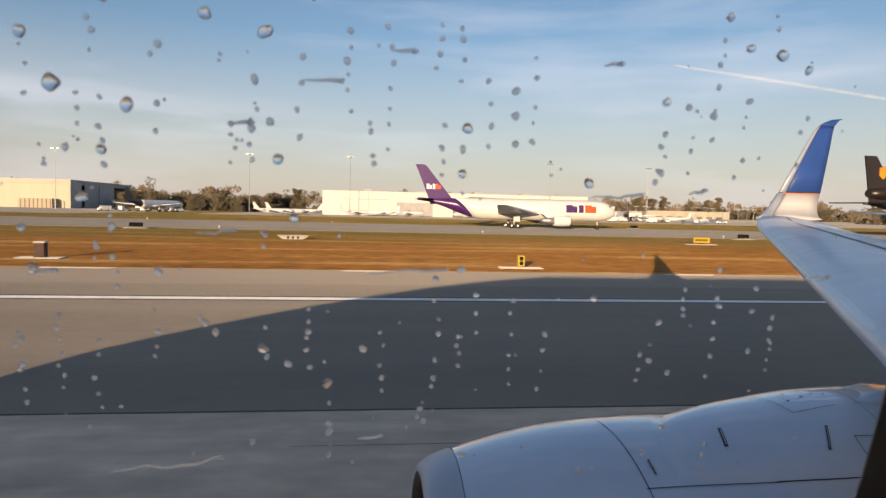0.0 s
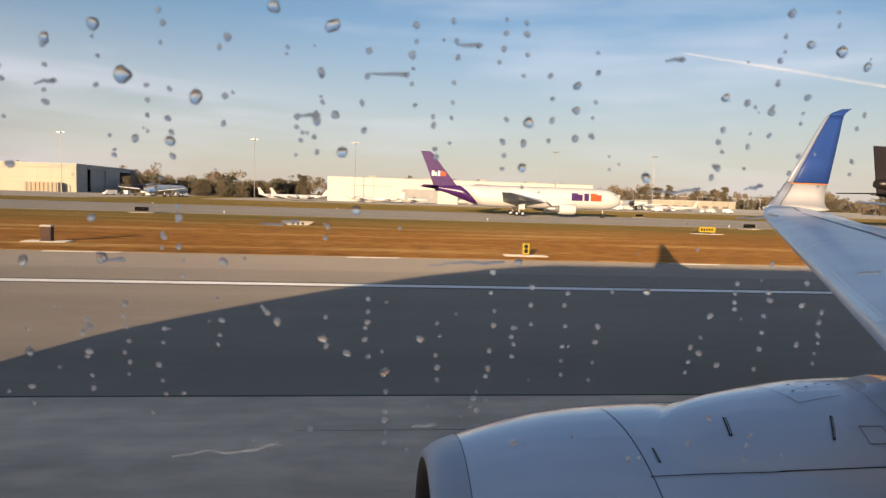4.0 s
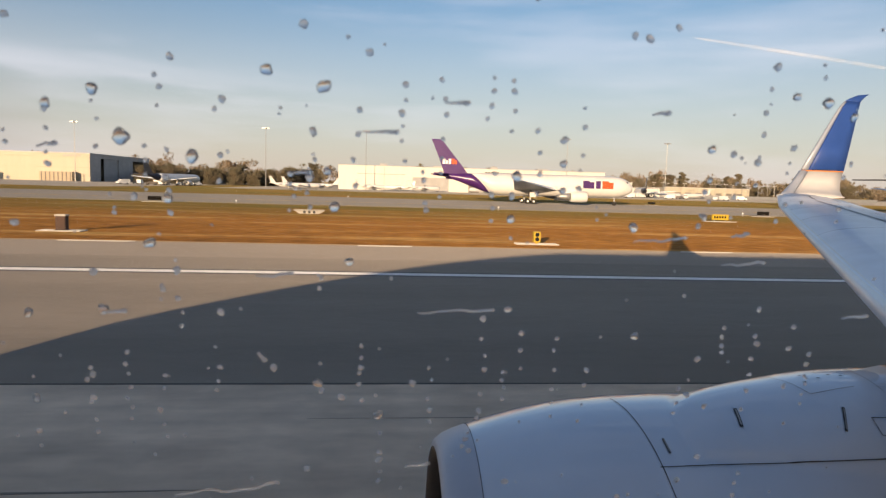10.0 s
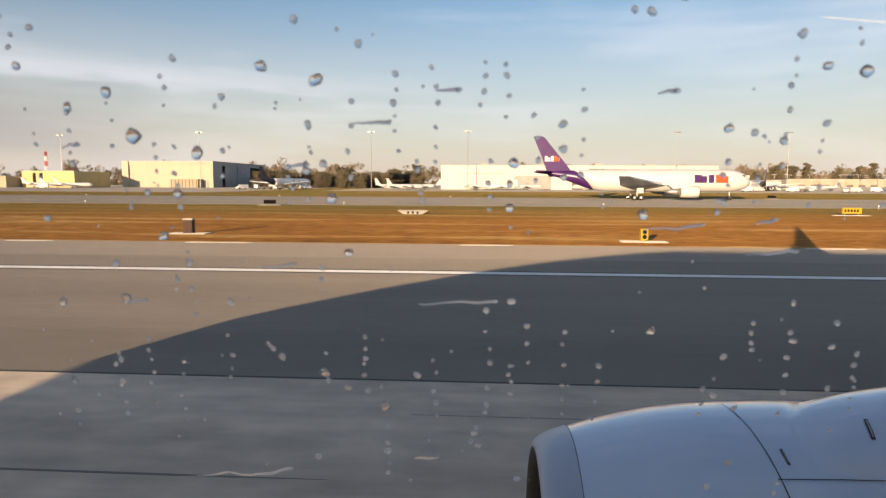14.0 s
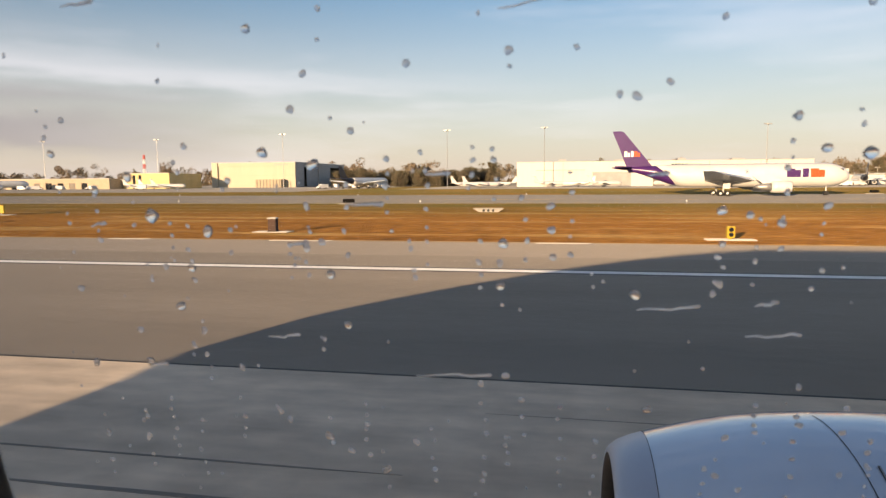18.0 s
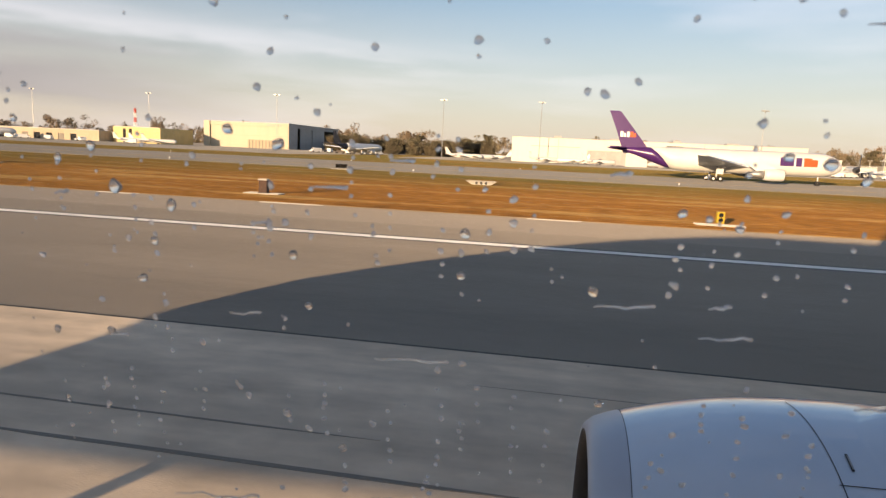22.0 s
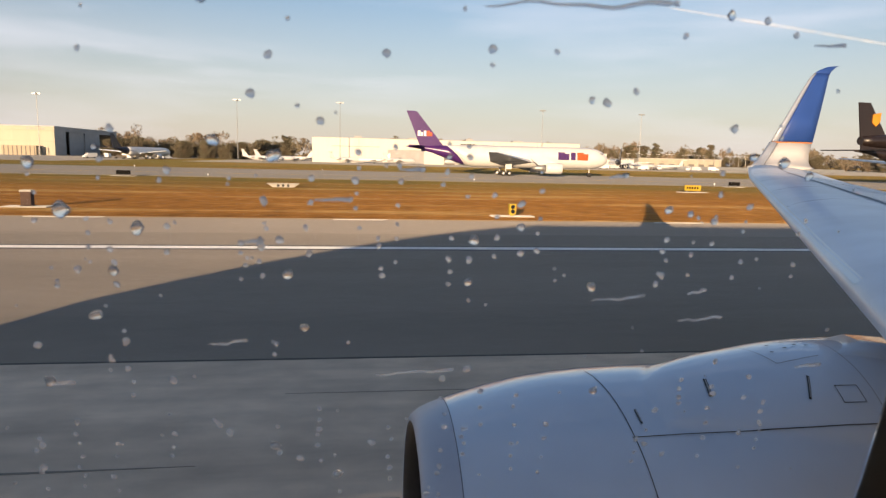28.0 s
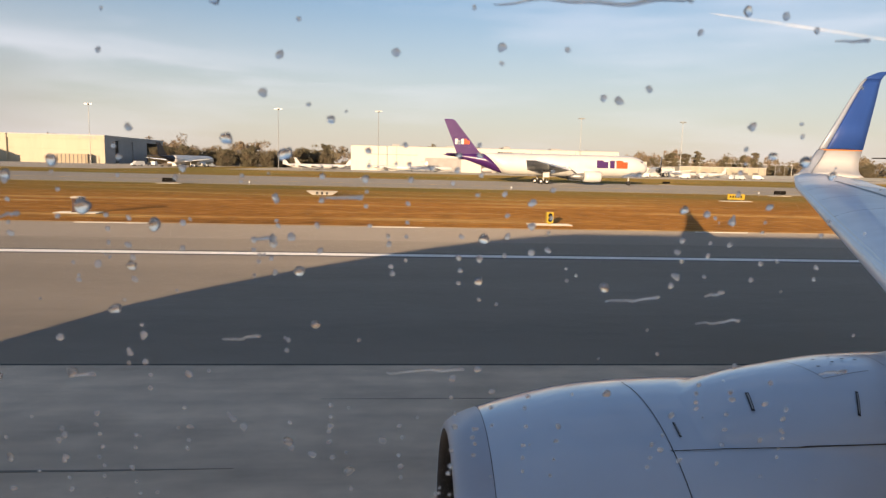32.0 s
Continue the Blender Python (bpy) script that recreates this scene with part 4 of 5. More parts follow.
# ---- hangars and far buildings ----
def flat_building(name, label, x0, x1, y0, depth, h, wall_mat, doors=(), roof_units=(), panel_step=0):
    """A long hall: walls, roof sheet with parapet, recessed doors, roof units. Faces the runway."""
    b = thing(name, label, "building", (x0 + x1) / 2, y0, 0)
    w = (x1 - x0) / 2
    cuts = sorted(doors)
    s = Shape()
    x = -w
    for dx0, dx1, dh, _ in cuts:
        s.box(x, dx0, 0, 0.5, -0.1, h)
        s.box(dx0, dx1, 0, 0.5, dh, h)
        x = dx1
    s.box(x, w, 0, 0.5, -0.1, h)
    part("front_wall", s, wall_mat, b)
    part("side_wall", Shape().box(-w, -w + 0.5, 0.5, depth, -0.1, h), wall_mat, b)
    part("side_wall", Shape().box(w - 0.5, w, 0.5, depth, -0.1, h), wall_mat, b)
    part("back_wall", Shape().box(-w + 0.5, w - 0.5, depth - 0.5, depth, -0.1, h), wall_mat, b)
    part("roof", Shape().box(-w + 0.5, w - 0.5, 0.5, depth - 0.5, h - 0.8, h - 0.4), ROOF, b)
    part("parapet", Shape().box(-w - 0.15, w + 0.15, -0.15, 0.65, h, h + 0.3), ROOF, b)
    for dx0, dx1, dh, mat in cuts:
        # an open doorway gets a near-black sheet set back, standing in for interior shade
        d = part("door", Shape().box(dx0, dx1, 3.5 if mat is OPENING else 0.3, 3.9 if mat is OPENING else 0.4, -0.1, dh), mat, b)
        if mat is not OPENING:
            n = max(1, int((dx1 - dx0) / 6))
            for i in range(1, n):
                u = dx0 + (dx1 - dx0) * i / n
                part("door_rail", Shape().box(u - 0.15, u + 0.15, 0.18, 0.3, 0, dh), GREY_WALL, d)
    for ux, uw, uh in roof_units:
        part("roof_unit", Shape().box(ux - uw, ux + uw, 6, 6 + 2 * uw, h - 0.4, h + uh), GREY_WALL, b)
    if panel_step:
        n = int(2 * w / panel_step)
        for i in range(1, n):
            u = -w + 2 * w * i / n
            if not any(a - 0.5 < u < c + 0.5 for a, c, _, _ in cuts):
                part("wall_joint", Shape().box(u - 0.12, u + 0.12, -0.05, 0, 0, h), GREY_WALL, b)
    return b


hx0, hx1 = east(-4.0, 350), east(19.5, 350)
white_hangar = flat_building("white_hangar", "long white metal hangar with dark open doors", hx0, hx1, 350, 60, 13.0, WHITE_WALL,
                             doors=((-34, -14, 7.5, GREY_WALL), (-3, 3, 7.5, DOOR_GREY), (9, 21, 8.5, OPENING), (29, 33, 8, DOOR_GREY), (58, 63, 8, DOOR_GREY)),
                             roof_units=((-50, 2.0, 1.6), (-20, 2.4, 1.2), (12, 2.0, 1.6), (40, 3.0, 1.2)), panel_step=24)
sign = part("sign_board", Shape().box(5, 24, -0.2, 0, 9.6, 12.2), WHITE_WALL, white_hangar, "pale sign band")
for i in range(9):
    part("sign_bar", Shape().box(6 + i * 1.7, 7.2 + i * 1.7, -0.3, -0.2, 10.2, 11.5), SIGN_BLACK if i < 5 else GREY_WALL, sign)
part("canopy_rail", Shape().box(-64, -38, -0.4, 0, 8.6, 8.9), GREY_WALL, white_hangar)
flat_building("hangar_annex", "low stepped white annex beside the long hangar", hx1 + 0.5, hx1 + 17, 352, 30, 8.0, WHITE_WALL, doors=((-2, 2, 3, DARK_GLASS), (4, 7, 3, DARK_GLASS)))
flat_building("hangar_annex", "low stepped white annex beside the long hangar", hx1 + 17.5, hx1 + 34, 353, 26, 5.2, WHITE_WALL, doors=((-5, 5, 2.6, DARK_GLASS),))

# tan hangar with its shaded flank and tall doors
tx0, tx1 = east(-30.4, 380), east(-23.6, 380)
tan_hangar = thing("cream_hangar", "tall cream hangar with shaded grey flank and open side door", "building", (tx0 + tx1) / 2, 380, 0)
tw = (tx1 - tx0) / 2
part("front_wall", Shape().box(-tw + 4, tw, 0, 0.6, -0.1, 15.5), CREAM, tan_hangar, "sunlit cream cladding")
part("corner_pier", Shape().box(-tw, -tw + 4, -1.2, 2, -0.1, 16), CREAM, tan_hangar)
# shade put into the colour: this flank is grey, the other walls cream
part("side_wall", Shape().box(tw - 0.6, tw, 0.6, 14, -0.1, 15.5).box(tw - 0.6, tw, 40, 62, -0.1, 15.5).box(tw - 0.6, tw, 88, 92, -0.1, 15.5).box(tw - 0.6, tw, 14, 40, 13.4, 15.5).box(tw - 0.6, tw, 62, 88, 13.4, 15.5), GREY_WALL, tan_hangar, "flank coloured grey for its shade")
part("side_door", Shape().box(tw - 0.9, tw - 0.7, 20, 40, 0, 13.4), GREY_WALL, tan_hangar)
part("side_wall", Shape().box(-tw, -tw + 0.6, 2, 92, -0.1, 15.5), CREAM, tan_hangar)
part("back_wall", Shape().box(-tw + 0.6, tw - 0.6, 91.4, 92, -0.1, 15.5), CREAM, tan_hangar)
part("roof", Shape().box(-tw - 0.4, tw + 0.4, -0.4, 92.4, 15.5, 16.1), ROOF, tan_hangar)
part("fascia", Shape().box(-tw + 4, tw + 0.3, -0.5, -0.01, 13.6, 15.4), CREAM, tan_hangar)
part("low_store", Shape().box(4, tw - 7, -6, -0.1, 0, 5.2), TAN_WALL, tan_hangar, "low tan store along the front")
for i in range(9):
    part("store_post", Shape().box(5 + i * 2.2, 5.4 + i * 2.2, -6.2, -6, 0, 5), DOOR_GREY, tan_hangar)
part("panel_line", Shape().box(-tw + 4, tw, -0.06, 0, 7.6, 7.8), TAN_WALL, tan_hangar)
for k in range(5):
    part("sign_bar", Shape().box(tw - 14 + k * 2, tw - 12.6 + k * 2, -0.62, -0.5, 14.0, 15.0), GREY_WALL, tan_hangar)

low_a = flat_building("cargo_building", "long low tan cargo building with dock doors", east(-48.2, 330), east(-38.2, 330), 330, 30, 6.0, TAN_WALL,
                      doors=tuple((-44 + i * 8, -40 + i * 8, 3.6, DARK_GLASS if i % 3 else DOOR_GREY) for i in range(11)))
low_b = flat_building("terminal_block", "pale low terminal block with dark window band", east(-56.5, 335), east(-50.6, 335), 335, 30, 7.5, CREAM, doors=((-20, 25, 3, DARK_GLASS), (-50, -30, 3, DARK_GLASS)))
low_c = flat_building("yellow_hall", "small yellow hall with grey flank", east(-37.2, 340), east(-33.8, 340), 340, 34, 9, YELLOW_WALL, doors=((-9, -7, 8, DARK_GLASS), (-5, -3, 8, DARK_GLASS)))
low_d = flat_building("freight_shed", "long low pale freight shed with parked vans", east(24.5, 400), east(31, 400), 400, 30, 6.5, CREAM, doors=tuple((-22 + i * 7, -18 + i * 7, 3.4, DOOR_GREY) for i in range(7)))


# red and white lattice tower
def lattice_tower(x, y):
    t = thing("radio_tower", "red and white banded lattice tower", "tower", x, y)
    for i in range(7):
        z0, z1 = i * 3.6, i * 3.6 + 3.6
        s = Shape()
        w = 1.0 - i * 0.07
        for sx, sy in ((-1, -1), (1, -1), (1, 1), (-1, 1)):
            s.rod((sx * w, sy * w, z0), (sx * w, sy * w, z1), 0.13)
        for a, b in (((-w, -w), (w, -w)), ((w, -w), (w, w)), ((w, w), (-w, w)), ((-w, w), (-w, -w))):
            s.rod((*a, z0), (*b, z1), 0.08).rod((*b, z0), (*a, z1), 0.08).rod((*a, z1), (*b, z1), 0.08)
        part("band", s, RED if i % 2 == 0 else SIGN_WHITE, t)


lattice_tower(east(-35.6, 450), 450)


# apron light masts
def light_mast(h):
    m = thing("light_mast", "tall steel apron light mast with lamp crown", "light mast", 0, 0, 0, group="apron light masts")
    part("pole", Shape().rod((0, 0, -0.1), (0, 0, h), 0.2, 0.11, 10), STEEL, m)
    part("lamp_crown", Shape().rod((0, 0, h), (0, 0, h + 0.5), 0.4, 0.4, 10).box(-1.9, 1.9, -0.3, 0.3, h + 0.3, h + 0.8).box(-0.3, 0.3, -1.6, 1.6, h + 0.3, h + 0.8), STEEL, m)
    return m


mast = light_mast(30)
mast.matrix_world = pose(east(-24.6, 345), 345, 0)
for az, y in ((-10.2, 342), (-1.6, 338), (16.2, 345), (24.5, 350), (-34.6, 365), (-42.5, 360), (-50.5, 372)):
    copy_thing(mast, pose(east(az, y), y, 0))


# car-park lamp posts beyond the annex
post = thing("lamp_post", "slim pale car-park lamp post", "lamp post", group="car-park lamp posts")
part("pole", Shape().rod((0, 0, -0.1), (0, 0, 9), 0.14, 0.09, 8), STEEL, post)
part("arm", Shape().box(-0.9, 0.9, -0.06, 0.06, 8.9, 9.05), STEEL, post)
for s_ in (-0.9, 0.9):
    part("lamp_head", Shape().box(s_ - 0.3, s_ + 0.3, -0.18, 0.18, 8.8, 9.0), SIGN_WHITE, post)
post.matrix_world = pose(east(23.6, 372), 372, 0)
random.seed(8)
for k in range(15):
    y = random.uniform(365, 392)
    copy_thing(post, pose(east(24.2 + k * 0.62 + random.uniform(-0.2, 0.2), y), y, 0, 0, 0, random.uniform(-20, 20)))
fence = thing("perimeter_fence", "low chain-link fence before the car park", "fence", kind="structure")
part("mesh_panel", Shape().box(150, 300, 361.95, 362.05, 0.2, 2.1), STEEL, fence)
for k in range(26):
    part("fence_post", Shape().rod((150 + 6 * k, 362, -0.1), (150 + 6 * k, 362, 2.3), 0.07, 0.07, 6), STEEL, fence)


# ---- parked and taxiing aircraft ----
def far_jet(name, label, length, radius, body_mat, tail_mat, span, engines=2, tail_h=None, group="", t_tail=False, wedge=False, engine_at=0.07):
    """A jet with its nose along +x, its wheels on z = 0."""
    j = thing(name, label, "airplane", group=group)
    L, R = length, radius
    zc = R * 1.0 + R * 0.72
    n = 24

    def ring_point(u, i):
        nose = math.sqrt(max(0, 1 - max(0, 1 - u / 0.11) ** 2))
        tail = 1 - smooth01(0.66, 1.0, u) * 0.93
        r = R * max(0.02, min(nose, tail))
        z = zc + R * 0.72 * smooth01(0.66, 1.0, u) - R * 0.18 * (1 - nose)
        return (L / 2 - L * u, r * math.cos(2 * math.pi * i / n), z + r * math.sin(2 * math.pi * i / n))

    # where white skin gives way to the tail colour: upright, or slanting on from the fin's front edge
    split = [0.77 + 0.047 * math.sin(2 * math.pi * i / n) if wedge else 0.76 for i in range(n)]
    ring = lambda u: [ring_point(u, i) for i in range(n)]
    front = [[ring_point(0.62 + (split[i] - 0.62) * k, i) for i in range(n)] for k in (0.35, 0.7, 1.0)]
    rear = [[ring_point(split[i] + (1.0 - split[i]) * k, i) for i in range(n)] for k in (0, 0.15, 0.35, 0.55, 0.8, 1.0)]
    part("fuselage", Shape().loft([ring(u) for u in (0, 0.006, 0.02, 0.04, 0.07, 0.11, 0.2, 0.4, 0.62)] + front), body_mat, j, "", True)
    part("tail_cone", Shape().loft(rear), tail_mat, j, "", True)
    part("cockpit_glass", Shape().box(L / 2 - L * 0.055, L / 2 - L * 0.035, -R * 0.62, R * 0.62, zc + R * 0.28, zc + R * 0.5), DARK_GLASS, j)
    th = tail_h or R * 3.0
    zt = zc + R * 0.7
    fin = Shape().loft([[(x * L, y, zt + th * k) for x, y in ((a, -w), (a, w), (b, w), (b, -w))] for a, b, w, k in ((-0.305, -0.435, 0.18, -0.12), (-0.392, -0.475, 0.14, 0.5), (-0.458, -0.509, 0.09, 0.97), (-0.47, -0.511, 0.05, 1.0))]) if wedge else Shape().loft([[(-L * 0.33, -0.15, zt), (-L * 0.33, 0.15, zt), (-L * 0.475, 0.15, zt), (-L * 0.475, -0.15, zt)],
                        [(-L * 0.405, -0.12, zt + th * 0.6), (-L * 0.405, 0.12, zt + th * 0.6), (-L * 0.495, 0.12, zt + th * 0.6), (-L * 0.495, -0.12, zt + th * 0.6)],
                        [(-L * 0.455, -0.08, zt + th), (-L * 0.455, 0.08, zt + th), (-L * 0.508, 0.08, zt + th), (-L * 0.508, -0.08, zt + th)]])
    part("tail_fin", fin, tail_mat, j)
    for s in (-1, 1):
        zs = zt + th * 0.97 if t_tail else zc + R * 0.75
        part("tailplane", Shape().slab([(-L * 0.42, s * 0.2), (-L * 0.475, s * span * 0.19), (-L * 0.505, s * span * 0.19), (-L * 0.49, s * 0.2)], zs, zs + 0.22), tail_mat, j)
        zw = zc - R * 0.5
        tip_a, tip_b = (0.15, 0.182) if wedge else (0.12, 0.165)
        part("wing", Shape().loft([[(L * 0.12, s * R * 0.5, zw), (-L * 0.1, s * R * 0.5, zw), (-L * 0.1, s * R * 0.5, zw + R * 0.22), (L * 0.1, s * R * 0.5, zw + R * 0.28)],
                                   [(-L * tip_a, s * span / 2, zw + span * 0.045), (-L * tip_b, s * span / 2, zw + span * 0.045), (-L * tip_b, s * span / 2, zw + span * 0.045 + 0.12), (-L * tip_a, s * span / 2, zw + span * 0.045 + 0.14)]]), WING if R > 1.5 else body_mat, j)
        if engines and R > 1.5:
            ex, ey, ez, er = L * engine_at, s * span * 0.17, zc - R * 0.95, R * 0.48
            round_loft = lambda rings: Shape().loft([[(ex + a * R, ey + er * q * math.cos(2 * math.pi * i / 20), ez + er * q * math.sin(2 * math.pi * i / 20)) for i in range(20)] for a, q in rings])
            e = part("engine", round_loft(((1.0, 0.9), (0.93, 1.0), (0.4, 1.04), (-0.1, 1.02), (-0.5, 0.93))), body_mat, j, "", True)
            part("nozzle", round_loft(((-0.45, 0.7), (-0.9, 0.62), (-1.35, 0.45), (-1.7, 0.2))), STEEL, e, "bare metal exhaust nozzle", True)
            part("pylon", Shape().poly([(ex + R * 0.5, ez + er), (ex - R * 1.0, ez + er * 0.4), (ex - R * 1.9, zw + R * 0.4), (ex - R * 0.6, zw + R * 0.45)], ey - 0.18, ey + 0.18), body_mat, e)
            # flat dark disc stands in for the shaded hollow of the intake
            part("intake", Shape().rod((ex + R * 1.0, ey, ez), (ex + R * 1.03, ey, ez), er * 0.8, er * 0.8, 20), DARK, e)
        elif engines:
            part("engine", Shape().rod((-L * 0.22, s * R * 1.35, zc + R * 0.3), (-L * 0.34, s * R * 1.35, zc + R * 0.3), R * 0.42, R * 0.34, 14), body_mat, j, "", True)
        gy = s * (R * 0.9 if R < 1.5 else R * 1.5)
        g = part("main_gear", Shape().rod((-L * 0.03, gy, R * 0.25), (-L * 0.03, gy, zw + 0.1), R * 0.09), STEEL, j)
        for dx in ((-0.5, 0.5) if R > 1.5 else (0,)):
            for dy in ((-0.22, 0.22) if R > 2 else (0,)):
                part("wheel", Shape().rod((-L * 0.03 + dx * R * 0.55, gy + (dy - 0.1) * R, R * 0.23), (-L * 0.03 + dx * R * 0.55, gy + (dy + 0.1) * R, R * 0.23), R * 0.23, R * 0.23, 14), TYRE, g)
                part("hub", Shape().rod((-L * 0.03 + dx * R * 0.55, gy + (dy - 0.105) * R, R * 0.23), (-L * 0.03 + dx * R * 0.55, gy + (dy + 0.105) * R, R * 0.23), R * 0.1, R * 0.1, 10), SIGN_WHITE, g)
        if R > 2:
            part("gear_door", Shape().box(-L * 0.035, -L * 0.005, gy - 0.75, gy - 0.65, R * 0.62, R * 1.1), body_mat, g)
    g = part("nose_gear", Shape().rod((L * 0.41, 0, R * 0.2), (L * 0.41, 0, zc - R * 0.7), R * 0.07), STEEL, j)
    part("wheel", Shape().rod((L * 0.41, -R * 0.15, R * 0.2), (L * 0.41, R * 0.15, R * 0.2), R * 0.2, R * 0.2, 14), TYRE, g)
    return j, zc, zt, th


# freighter with a purple tail, taxiing with its nose towards the wing
freighter, fz, ft, fh = far_jet("cargo_jet", "white freighter jet with purple tail on the taxiway", 47, 2.5, WHITE_PAINT, PURPLE, 44, tail_h=8.1, wedge=True, engine_at=0.17)
freighter.matrix_world = pose(east(13.4, 146), 146, -0.02, 0, 0, -2)
for i, (w, m) in enumerate(((1.5, PURPLE), (1.1, PURPLE), (1.1, PURPLE), (1.5, RED_ORANGE), (1.1, RED_ORANGE))):
    x = 11.0 + i * 1.5
    part("letter_block", Shape().box(x, x + w, -2.51, -2.2, fz - 0.45, fz + (1.3 if i in (0, 2, 3) else 1.0)), m, freighter, "block of the fuselage lettering")
for k, (w, m) in enumerate(((0.62, SIGN_WHITE), (0.5, SIGN_WHITE), (0.55, SIGN_WHITE), (0.62, RED_ORANGE), (0.5, RED_ORANGE))):
    part("tail_mark", Shape().box(-21.4 + k * 0.7, -21.4 + k * 0.7 + w, -0.3, 0.3, ft + 2.5, ft + (3.7 if k in (0, 2, 3) else 3.35)), m, freighter, "block of the tail lettering")

# three-engined freighter with a dark brown tail
trijet, tz, tt, thh = far_jet("cargo_jet", "white three-engined freighter with dark brown tail", 58, 3.0, WHITE_PAINT, BROWN, 50, tail_h=10.5)
trijet.matrix_world = pose(137, 130, -0.02, 0, 0, 4)
e = part("tail_engine", Shape().loft([[(x, r * math.cos(2 * math.pi * i / 24), tt + 2.3 + r * math.sin(2 * math.pi * i / 24)) for i in range(24)] for x, r in ((-15.5, 1.45), (-16, 1.6), (-20, 1.6), (-25, 1.3), (-28, 0.9))]), BROWN, trijet, "dark brown tail engine", True)
part("intake_ring", Shape().loft([[(x, r * math.cos(2 * math.pi * i / 24), tt + 2.3 + r * math.sin(2 * math.pi * i / 24)) for i in range(24)] for x, r in ((-15.3, 1.2), (-15.25, 1.45), (-15.6, 1.56))], cap=False), LIP, e, "polished intake ring", True)
# dark disc in place of the intake's shaded hollow
part("intake", Shape().rod((-15.5, 0, tt + 2.3), (-15.6, 0, tt + 2.3), 1.3, 1.3, 24), DARK, e)
part("shield_mark", Shape().poly([(-25.6, tt + 8), (-23.6, tt + 8.4), (-23.6, tt + 6.6), (-24.6, tt + 5.4), (-25.6, tt + 6.2)], -0.32, 0.32), GOLD, trijet, "gold shield shape")
part("gold_sweep", Shape().box(-14, -2, -3.02, -2.6, tz + 1.2, tz + 1.5), GOLD, trijet)
caption = bpy.data.curves.new("caption", "FONT")
caption.body, caption.size, caption.extrude = "Worldwide Services", 2.2, 0.02
cap_ob = new("caption", caption)
cap_mesh = bpy.data.meshes.new_from_object(cap_ob)
bpy.data.objects.remove(cap_ob)
cap_mesh.materials.append(BROWN)
cap_part = new("lettering", cap_mesh)
cap_part.parent = trijet
cap_part.matrix_local = pose(0, -3.06, tz + 0.1, 90, 0, 0)

# airliners parked nose-in with dark tails
for az, y, turn in ((-17.6, 300, 70), (-46.0, 300, 60), (22.6, 330, 75)):
    pj = far_jet("parked_airliner", "white airliner with dark navy tail parked on the apron", 38, 1.95, WHITE_PAINT, NAVY, 34, group="parked airliners")[0]
    pj.matrix_world = pose(east(az, y), y, -0.015, 0, 0, turn)

# small white business jets
bizjet = far_jet("business_jet", "small white business jet parked on the apron", 18, 1.05, WHITE_PAINT, WHITE_PAINT, 16, tail_h=2.9, group="business jets", t_tail=True)[0]
bizjet.matrix_world = pose(east(-8.2, 300), 300, -0.015, 0, 0, 15)
for az, y, turn in ((-7.2, 303, 20), (-5.6, 310, 185), (-1.0, 332, 20), (1.3, 333, 170), (3.6, 331, 15), (9.0, 334, 200), (12.0, 332, 20), (14.8, 333, 160), (17.5, 334, 30), (24.8, 336, 15), (27.0, 338, 190), (-36.0, 318, 20), (-34.9, 321, 15), (-33.9, 318, 25)):
    copy_thing(bizjet, pose(east(az, y), y, -0.015, 0, 0, turn))


# service vehicles on the apron
def van(mat, name, label, h):
    v = thing(name, label, "vehicle", group="apron vehicles")
    part("body", Shape().loft([[(x, -1, z0), (x, 1, z0), (x, 0.95, z1), (x, -0.95, z1)] for x, z0, z1 in ((-2.6, 0.5, h), (-2.5, 0.4, h + 0.05), (1.1, 0.4, h), (1.7, 0.4, h * 0.6), (2.6, 0.5, h * 0.52))]), mat, v)
    part("windscreen", Shape().box(1.15, 1.45, -0.9, 0.9, h * 0.6, h * 0.9), DARK_GLASS, v)
    for x in (-1.6, 1.7):
        for y in (-0.95, 0.95):
            part("wheel", Shape().rod((x, y - 0.12, 0.36), (x, y + 0.12, 0.36), 0.36, 0.36, 12), TYRE, v)
    return v


white_van = van(SIGN_WHITE, "service_van", "white service van parked by the apron", 2.2)
white_van.matrix_world = pose(east(-44, 300), 300, -0.015)
dark_car = van(DOOR_GREY, "parked_car", "dark car parked by the buildings", 1.5)
dark_car.matrix_world = pose(east(-43, 322), 322, -0.015)
random.seed(21)
for k in range(34):
    az = random.choice((random.uniform(-55, -33), random.uniform(-22, -15), random.uniform(20, 31), random.uniform(-54, -38)))
    y = random.uniform(296, 326)
    copy_thing(random.choice((white_van, white_van, dark_car)), pose(east(az, y), y, -0.015, 0, 0, random.uniform(0, 360)))


